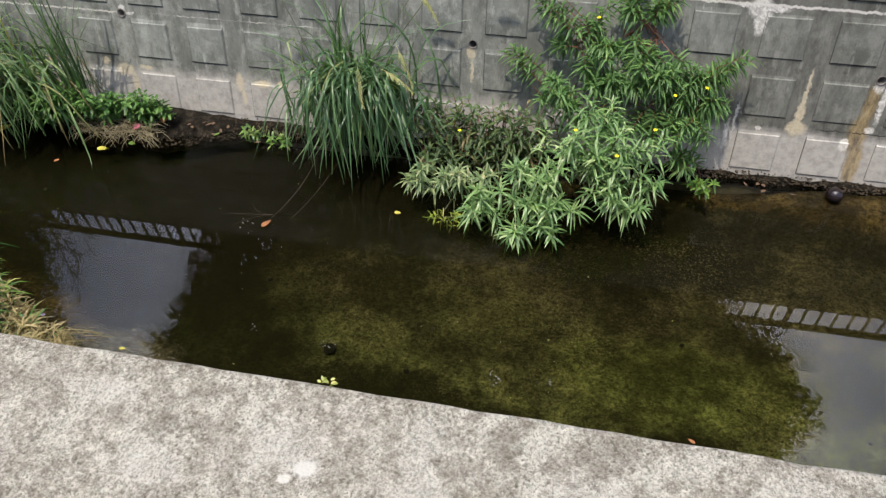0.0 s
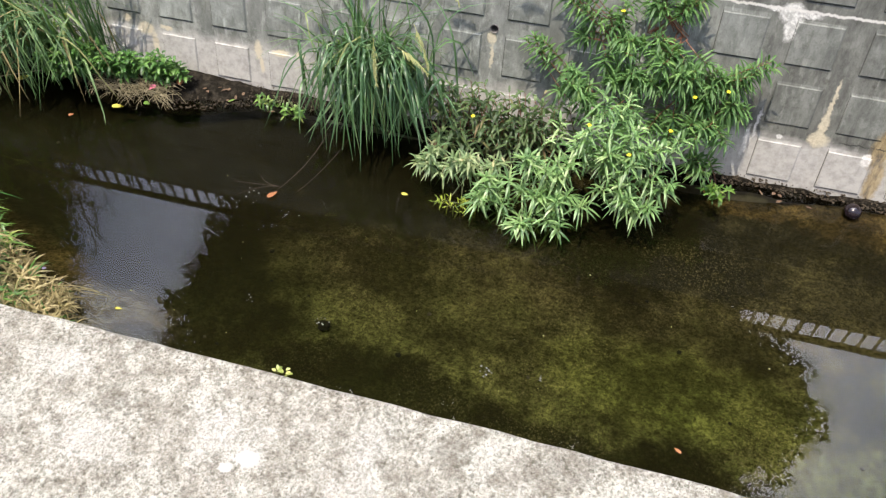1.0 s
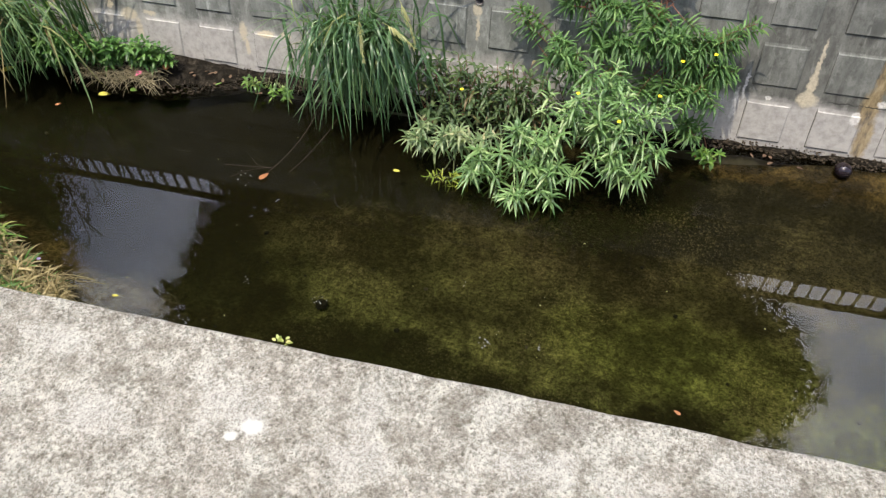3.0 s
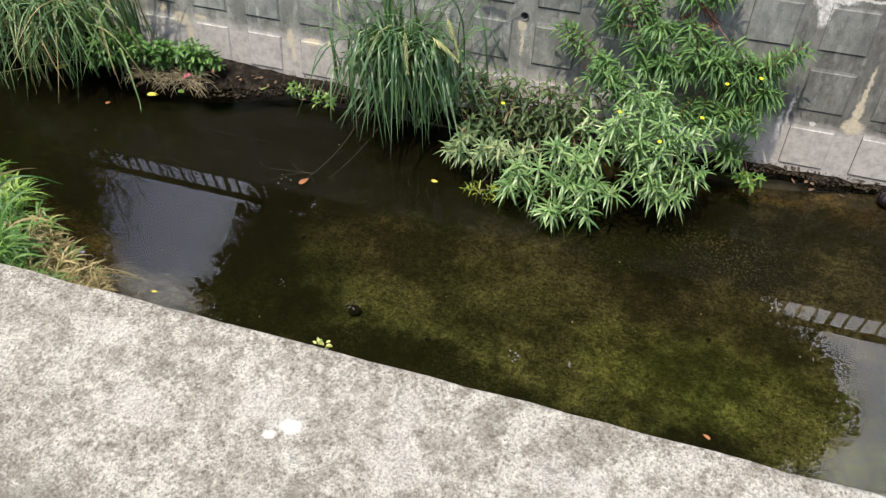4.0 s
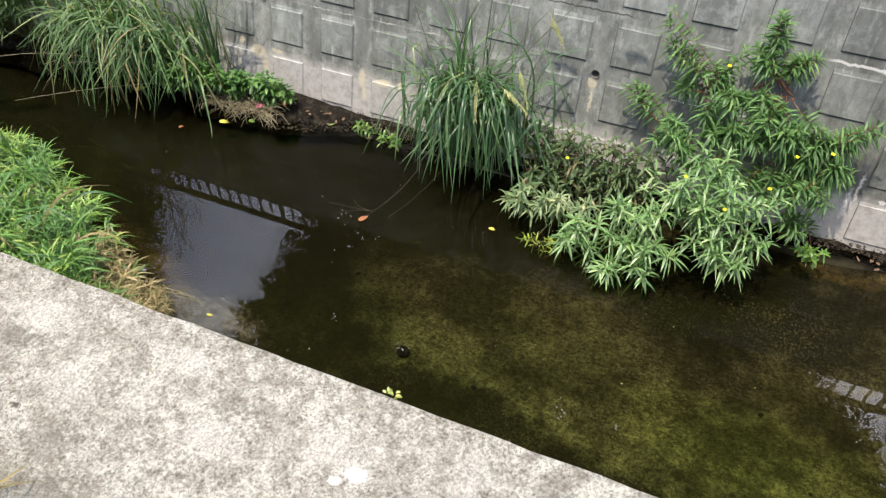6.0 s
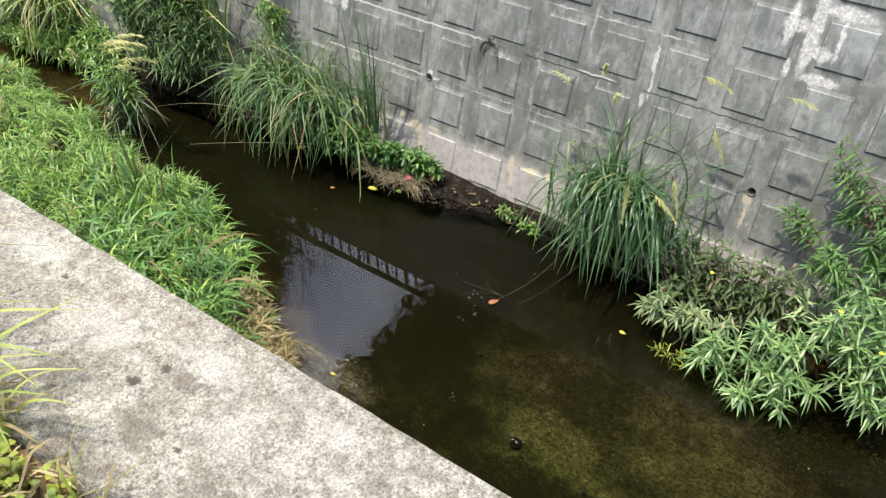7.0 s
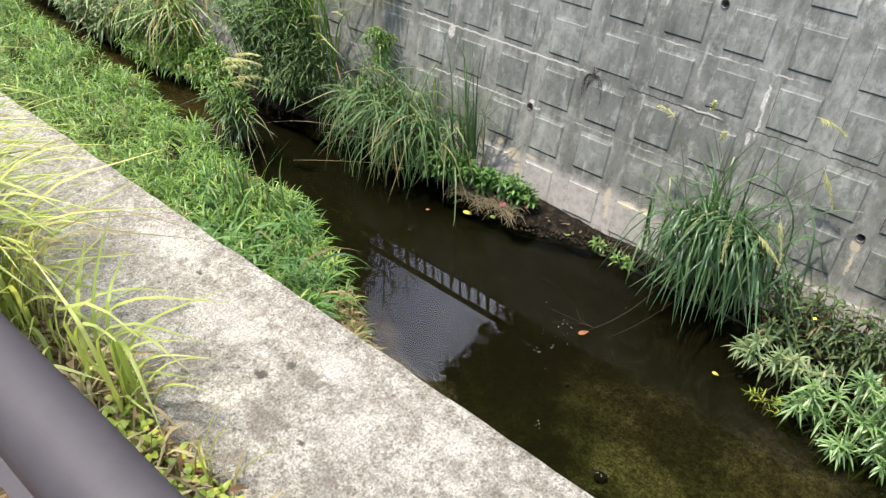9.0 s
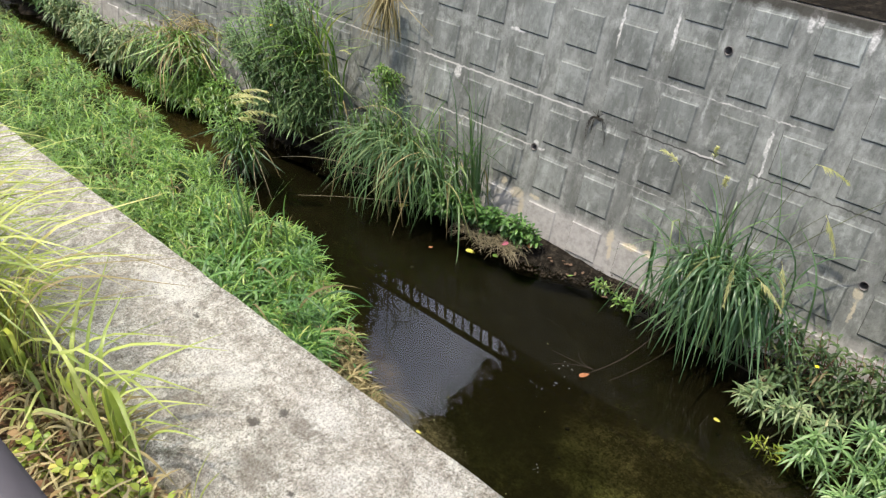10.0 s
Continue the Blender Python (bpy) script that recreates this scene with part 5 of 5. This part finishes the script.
dead_leaf((-0.62, 2.33, -1.74), 0.09, 0.05, 0.2, BROWN_LEAF, "brown dead leaf under the bush", 0.02)
dead_leaf((-2.76, 2.09, WATER_Z), 0.03, 0.02, 0.9, ORANGE_LEAF, "small orange leaf floating on the water")
dead_leaf((-2.385, 2.294, WATER_Z), 0.040, 0.03, 0.0, BANK_LEAF, "green leaf floating on the water")

dead_leaf((0.796, 0.957, WATER_Z), 0.034, 0.014, 2.6, ORANGE_LEAF, "small red-brown leaf floating near the wall")
dead_leaf((-2.26, 1.075, WATER_Z), 0.022, 0.016, 0.6, LILAC, "faded lilac petal at the bank's tip")


def blossom():
    b = Buf()
    r = random.Random(5)
    for k in range(9):
        a = 2 * math.pi * k / 9
        leaf(b, Vector((0, 0, 0)), Vector((math.cos(a), math.sin(a), r.uniform(0.3, 1.0))).normalized(), 0.028, 0.02, 0.4, 4, 0.15)
    ob = solid("blossom", b, PINK, "fallen pink blossom on the dark bank", "flower")
    ob.location = (-2.365, 2.37, -1.735)


blossom()


def floating_twig():
    ob = thing("twig", (-1.37, 1.83, WATER_Z), "thin brown twig trailing from the reeds into the water", "twig")
    b = Buf()
    a, c = Vector((-1.20, 2.20, -1.66)), Vector((-1.40, 1.80, WATER_Z + 0.006))
    b.tube(bezier(a, Vector((-1.24, 1.98, -1.74)), c, 8), [0.0016 - 0.00008 * k for k in range(9)], 5)
    for end in ((-1.62, 1.86, WATER_Z), (-1.56, 1.78, WATER_Z), (-1.50, 1.94, WATER_Z)):
        b.tube(bezier(Vector((-1.36, 1.88, WATER_Z + 0.012)), Vector((-1.45, 1.86, WATER_Z + 0.02)), Vector(end), 5), [0.0010] * 6, 4)
    for start in ((-1.10, 2.26, -1.72),):
        b.tube(bezier(Vector(start), Vector((start[0] - 0.06, 2.02, -1.76)), Vector((start[0] - 0.16, 1.88, WATER_Z + 0.003)), 6), [0.0010] * 7, 4)
    wpart("branchwork", b, BARK, ob)


floating_twig()


def dry_stalk(a, m, c, label):
    b = Buf()
    b.tube(bezier(Vector(a), Vector(m), Vector(c), 10), [0.0021 - 0.0001 * k for k in range(11)], 5)
    solid("dry_stalk", b, TWIG, label, "stalk", group="dry stalks over the water")


dry_stalk((-3.05, 2.30, -1.70), (-3.4, 2.05, -1.66), (-3.82, 1.86, -1.74), "pale dry stalk lying across the water")
dry_stalk((-3.35, 2.25, -1.58), (-3.7, 2.05, -1.42), (-4.05, 1.85, -1.52), "pale dry stalk with bent tip above the water")
dry_stalk((-3.25, 2.20, -1.60), (-3.5, 2.1, -1.40), (-3.7, 1.98, -1.72), "thin dry stalk bent into the water")
dry_stalk((-4.15, 1.76, -1.40), (-3.9, 1.66, -1.45), (-3.72, 1.58, -1.60), "pale dry stalk hanging from the weeds")
dry_stalk((-4.1, 1.74, -1.5), (-3.78, 1.5, -1.35), (-3.6, 1.42, -1.68), "grey bent dry stalk above the bank")


def dark_ball():
    bm = bmesh.new()
    bmesh.ops.create_uvsphere(bm, u_segments=24, v_segments=16, radius=0.043)
    for v in bm.verts:
        v.co *= 1 + 0.03 * noise.noise(v.co * 20)
        v.co.z *= 0.86
    me = bpy.data.meshes.new("ball")
    bm.to_mesh(me)
    bm.free()
    me.materials.append(BALL)
    me.polygons.foreach_set("use_smooth", [True] * len(me.polygons))
    ob = new("ball", me)
    ob.location = (1.525, 2.49, WATER_Z + 0.018)
    tagged(ob, "dark glossy ball lying in shallow water at the wall foot", "ball")


dark_ball()


def hanging_roots():
    r = random.Random(93)
    ob = thing("hanging_roots", on_wall(-2.06, 0.92, 0.0), "small tuft of dark dry roots hanging from a wall joint", "roots")
    b = Buf()
    for _ in range(15):
        a = on_wall(-2.065 + r.uniform(-0.02, 0.02), 0.925, 0.002)
        x = r.choice((-2.115, -2.10, -2.01, -2.0)) + r.uniform(-0.012, 0.012)
        drop = r.uniform(0.04, 0.15)
        b.tube(bezier(a, on_wall(x, 0.935, 0.03), on_wall(x + r.uniform(-0.01, 0.01), 0.925 - drop, 0.006), 7), [0.0010] * 8, 4)
    for _ in range(9):
        a = r.uniform(0.5, 2.6)
        b.tube(bezier(on_wall(-2.06, 0.925, 0.0), on_wall(-2.06 + 0.02 * math.cos(a), 0.95, 0.02), on_wall(-2.06 + 0.05 * math.cos(a), 0.925 + 0.05 * math.sin(a), 0.015), 4), [0.0011] * 5, 4)
    wpart("tangle", b, ROOT, ob)


hanging_roots()


def stone(name, place, size, material, label, seed):
    bm = bmesh.new()
    bmesh.ops.create_icosphere(bm, subdivisions=3, radius=1)
    for v in bm.verts:
        v.co *= 1 + 0.35 * noise.noise(v.co * 1.4 + Vector((seed, 0, 0))) + 0.08 * noise.noise(v.co * 5)
        v.co = Vector((v.co.x * size[0], v.co.y * size[1], v.co.z * size[2]))
    me = bpy.data.meshes.new(name)
    bm.to_mesh(me)
    bm.free()
    me.materials.append(material)
    ob = new(name, me)
    ob.location = place
    return tagged(ob, label, "stone", "stones in the water")


sr = random.Random(91)
stone("stone", (-0.86, 1.19, BED_Z + 0.03), (0.03, 0.025, 0.02), LICHEN, "small dark stone on the stream bed", 1)
stone("stone", (1.80, 2.16, BED_Z + 0.12), (0.04, 0.03, 0.02), LICHEN, "flat dark stone at the water's edge", 4)
for k in range(26):
    x, y = sr.uniform(-4.0, 2.2), sr.uniform(0.3, 2.3)
    q = sr.uniform(0.005, 0.014)
    stone("stone", (x, y, bed_height(x, y) + q * 0.4), (q, q * sr.uniform(0.7, 1.1), q * 0.6), sr.choice((STONE, LICHEN, LICHEN)), "small stone on the silty stream bed", k + 9)


for k in range(16):
    x, y, q = sr.uniform(-2.05, -1.6), sr.uniform(0.45, 1.15), sr.uniform(0.004, 0.010)
    stone("stone", (x, y, bed_height(x, y) + q * 0.3), (q, q * sr.uniform(0.7, 1.1), q * 0.6), PEBBLE, "small pale pebble on the sandy stream bed", k + 60)


for k in range(14):
    dead_leaf((sr.uniform(-2.4, -1.5), sr.uniform(2.36, 2.5), -1.765), sr.uniform(0.02, 0.045), sr.uniform(0.012, 0.024), sr.uniform(0, 6.28),
              sr.choice((BROWN_LEAF, BROWN_LEAF, BROWN_LEAF, BANK_LEAF)), "small dead leaf on the dark soil at the wall foot", 0.012, sr.uniform(0, 0.4))
for k in range(9):
    dead_leaf((sr.uniform(0.5, 1.4), sr.uniform(2.38, 2.5), -1.77), sr.uniform(0.02, 0.04), sr.uniform(0.010, 0.02), sr.uniform(0, 6.28),
              sr.choice((BROWN_LEAF, BROWN_LEAF, BROWN_LEAF)), "small dead leaf on the dark soil at the wall foot", 0.01, sr.uniform(0, 0.4))


def floating_specks():
    r = random.Random(97)
    ob = thing("floating_specks", (0, 1.3, WATER_Z), "tiny pale seeds and bits drifting on the water", "debris", kind="stuff")
    b = Buf()
    for _ in range(45):
        x, y = r.uniform(-2.6, 2.2), r.uniform(0.15, 2.3)
        a = r.uniform(0, 6.28)
        n = r.uniform(0.003, 0.008)
        leaf(b, Vector((x, y, WATER_Z + 0.002)), Vector((math.cos(a), math.sin(a), 0.05)), n, n * r.uniform(0.3, 0.8), 0.1, 3, 0.1)
    wpart("specks", b, SEED, ob)


floating_specks()


def bubbles(place, n, spread, seed):
    r = random.Random(seed)
    ob = thing("foam", (place[0], place[1], WATER_Z), "small cluster of pale bubbles floating on the water", "foam", "foam on the water")
    b = Buf()
    for _ in range(n):
        c = Vector((place[0] + r.gauss(0, spread), place[1] + r.gauss(0, spread), WATER_Z))
        q = r.uniform(0.0015, 0.005)
        b.tube([c + Vector((0, 0, -0.001)), c + Vector((0, 0, q * 0.5)), c + Vector((0, 0, q * 0.9))], [q, q * 0.85, q * 0.25], 7)
    wpart("bubble_cluster", b, FOAM, ob)


for k, (x, y, n, w) in enumerate(((-0.84, 1.153, 9, 0.018), (-0.044, 1.113, 12, 0.012), (0.186, 1.131, 6, 0.008), (-1.222, 1.187, 5, 0.012), (-1.47, 1.80, 9, 0.03))):
    bubbles((x, y), n, w, 320 + k)


def foot_grit(x0, x1, n, label, seed):
    r = random.Random(seed)
    ob = thing("grit", ((x0 + x1) / 2, 2.5, WATER_Z), label, "grit", kind="stuff")
    b = Buf()
    for _ in range(n):
        x = r.uniform(x0, x1)
        y = lerp(far_edge(x) - 0.02, 2.6, r.random() ** 1.5)
        q = r.uniform(0.002, 0.0075)
        p = Vector((x, y, WATER_Z + 0.006 + 0.02 * ramp(y, 2.45, 2.58) + r.uniform(0, 0.008)))
        i = len(b.v)
        for k in range(5):
            a = 1.2566 * k + r.uniform(-0.3, 0.3)
            b.v.append(p + Vector((q * math.cos(a), q * math.sin(a), -0.3 * q)))
        b.v.append(p + Vector((0, 0, q * r.uniform(0.4, 0.9))))
        b.f += [(i + k, i + (k + 1) % 5, i + 5) for k in range(5)]
    wpart("crumbs", b, CRUMB, ob)


foot_grit(0.5, 2.3, 900, "dark crumbs of soil and grit along the wall foot", 98)
foot_grit(-2.5, -1.4, 700, "dark crumbs of soil and grit along the wall foot", 99)


# ---- trees above the wall ----
def tree(x, y, z0, trunk_h, lobes, leaf_size, label, seed):
    r = random.Random(seed)
    ob = thing("tree", (x, y, z0), label, "tree")
    wood, leaves = Buf(), Buf()
    base, fork = Vector((x, y, z0 - 0.1)), Vector((x + r.uniform(-0.2, 0.2), y, z0 + trunk_h))
    wood.tube(bezier(base, base.lerp(fork, 0.5) + Vector((r.uniform(-0.2, 0.2), 0, 0)), fork, 8), [0.22 - 0.012 * k for k in range(9)], 10)
    for centre, radii, n in lobes:
        c = Vector(centre)
        wood.tube(bezier(fork, fork.lerp(c, 0.5) + Vector((0, 0, 0.3)), c, 6), [0.09 - 0.012 * k for k in range(7)], 7)
        for _ in range(n):
            p = rand_in(r, centre, radii)
            twig = c.lerp(p, 0.5)
            wood.tube([twig, twig.lerp(p, 0.6), p], [0.012, 0.008, 0.004], 3)
            for _ in range(70):
                q = p + Vector((r.gauss(0, 0.15), r.gauss(0, 0.15), r.gauss(0, 0.13)))
                a = r.uniform(0, 6.28)
                leaf(leaves, q, Vector((math.cos(a), math.sin(a), r.uniform(-0.6, 0.3))).normalized(), leaf_size * r.uniform(0.7, 1.2), leaf_size * 0.5, 0.3, 2, 0.2)
        for _ in range(int(n * 1.7)):
            a, k = r.uniform(0, 6.28), r.uniform(-1, 1)
            w = math.sqrt(1 - k * k) * r.uniform(0.86, 1.0)
            p = c + Vector((radii[0] * w * math.cos(a), radii[1] * w * math.sin(a), radii[2] * k * 0.97))
            for _ in range(52):
                q = p + Vector((r.gauss(0, 0.12), r.gauss(0, 0.12), r.gauss(0, 0.10)))
                a = r.uniform(0, 6.28)
                leaf(leaves, q, Vector((math.cos(a), math.sin(a), r.uniform(-0.6, 0.3))).normalized(), leaf_size * r.uniform(0.6, 0.9), leaf_size * 0.45, 0.3, 2, 0.2)
        for _ in range(int(n * 2.2)):
            p = rand_in(r, centre, tuple(q * 0.84 for q in radii))
            for _ in range(34):
                q = p + Vector((r.gauss(0, 0.13), r.gauss(0, 0.13), r.gauss(0, 0.13)))
                a = r.uniform(0, 6.28)
                leaf(leaves, q, Vector((math.cos(a), math.sin(a), r.uniform(-0.9, 0.3))).normalized(), leaf_size * 2.1, leaf_size * 1.5, 0.3, 2, 0.2)
    wpart("trunk", wood, BARK, ob)
    wpart("crown", leaves, TREE_LEAF, ob)
    return ob


tree(-1.6, 6.3, top_y.z, 1.6, (((-1.7, 6.0, 2.6), (2.6, 1.2, 1.7), 80), ((-3.0, 6.0, 4.6), (2.6, 1.2, 1.7), 80), ((0.2, 6.0, 3.6), (2.3, 1.2, 1.6), 80),
                               ((2.0, 6.0, 6.1), (2.3, 1.2, 1.5), 90), ((-2.5, 6.2, 7.2), (4.4, 1.4, 1.9), 130), ((1.5, 6.2, 8.2), (2.9, 1.4, 1.6), 90), ((1.6, 6.0, 4.8), (1.15, 0.6, 0.9), 45), ((-5.5, 6.0, 8.0), (2.1, 1.0, 1.3), 60), ((-4.5, 6.0, 6.0), (1.8, 1.0, 1.2), 55), ((-1.0, 6.0, 1.2), (2.0, 0.8, 1.0), 40)),
     0.072, "broad leafy green tree behind the canal railing", 301)
tree(-10.3, 5.8, top_y.z, 1.5, (((-9.3, 5.8, 2.6), (1.9, 1.1, 1.8), 90), ((-10.2, 5.8, 5.0), (2.0, 1.2, 1.9), 90), ((-11.4, 5.8, 7.2), (2.4, 1.2, 1.8), 80)),
     0.072, "leafy green tree behind the canal railing", 302)


def bare_shrub():
    r = random.Random(311)
    ob = thing("bare_shrub", (-5.6, 4.4, top_y.z), "thin shrub with nearly bare stems behind the railing", "shrub")
    b, leaves = Buf(), Buf()
    for i in range(5):
        a = Vector((-6.3 + 0.26 * i + r.uniform(-0.1, 0.1), 4.4, top_y.z - 0.05))
        c = a + Vector((r.uniform(-0.3, 0.3), r.uniform(-0.2, 0.2), r.uniform(2.0, 3.2)))
        pts = bezier(a, a.lerp(c, 0.5) + Vector((r.uniform(-0.5, 0.5), 0, 0.2)), c, 6)
        b.tube(pts, [0.014 - 0.0012 * k for k in range(7)], 5)
        for k in (3, 4, 5, 6, 6):
            e = pts[k] + Vector((r.uniform(-0.3, 0.3), r.uniform(-0.2, 0.2), r.uniform(0.0, 0.3)))
            b.tube([pts[k], pts[k].lerp(e, 0.5) + Vector((0, 0, 0.05)), e], [0.009, 0.007, 0.005], 4)
            for _ in range(6):
                g = r.uniform(0, 6.28)
                leaf(leaves, e + Vector((r.gauss(0, 0.03), 0, r.gauss(0, 0.05))), Vector((math.cos(g), math.sin(g), -0.4)).normalized(), 0.075, 0.02, 0.3, 2, 0.2)
    wpart("branchwork", b, BARK, ob)
    wpart("foliage", leaves, TREE_LEAF, ob)


bare_shrub()

# ---- panels of the far wall ----
def boss_mesh(h):
    b = Buf()
    w, d = BOSS_W, -RELIEF - 0.002
    ring = [(0.0, 0.0, 0.0), (w, 0.0, 0.0), (w, h, 0.0), (0.0, h, 0.0)]
    base = [(-0.005, -0.006, d), (w + 0.005, -0.006, d), (w + 0.005, h + 0.03, d), (-0.005, h + 0.03, d)]
    r = 0.005
    mid = [(x + (r if x == 0 else -r), s + (r if s == 0 else -r), 0.0) for x, s, _ in ring]
    low = [(x, s, -r) for x, s, _ in ring]
    o = on_wall(0, 0, 0)
    for x, s, q in mid + low + base:
        b.v.append(on_wall(x, s, q) - o)
    b.f.append((0, 1, 2, 3))
    for k in (0, 4):
        for j in range(4):
            b.f.append((k + j, k + 4 + j, k + 4 + (j + 1) % 4, k + (j + 1) % 4))
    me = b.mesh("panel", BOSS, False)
    # lower and left bevels get the dark colour as painted shade
    me.materials.append(BEVEL_SHADE)
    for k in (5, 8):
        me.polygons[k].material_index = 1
    return me


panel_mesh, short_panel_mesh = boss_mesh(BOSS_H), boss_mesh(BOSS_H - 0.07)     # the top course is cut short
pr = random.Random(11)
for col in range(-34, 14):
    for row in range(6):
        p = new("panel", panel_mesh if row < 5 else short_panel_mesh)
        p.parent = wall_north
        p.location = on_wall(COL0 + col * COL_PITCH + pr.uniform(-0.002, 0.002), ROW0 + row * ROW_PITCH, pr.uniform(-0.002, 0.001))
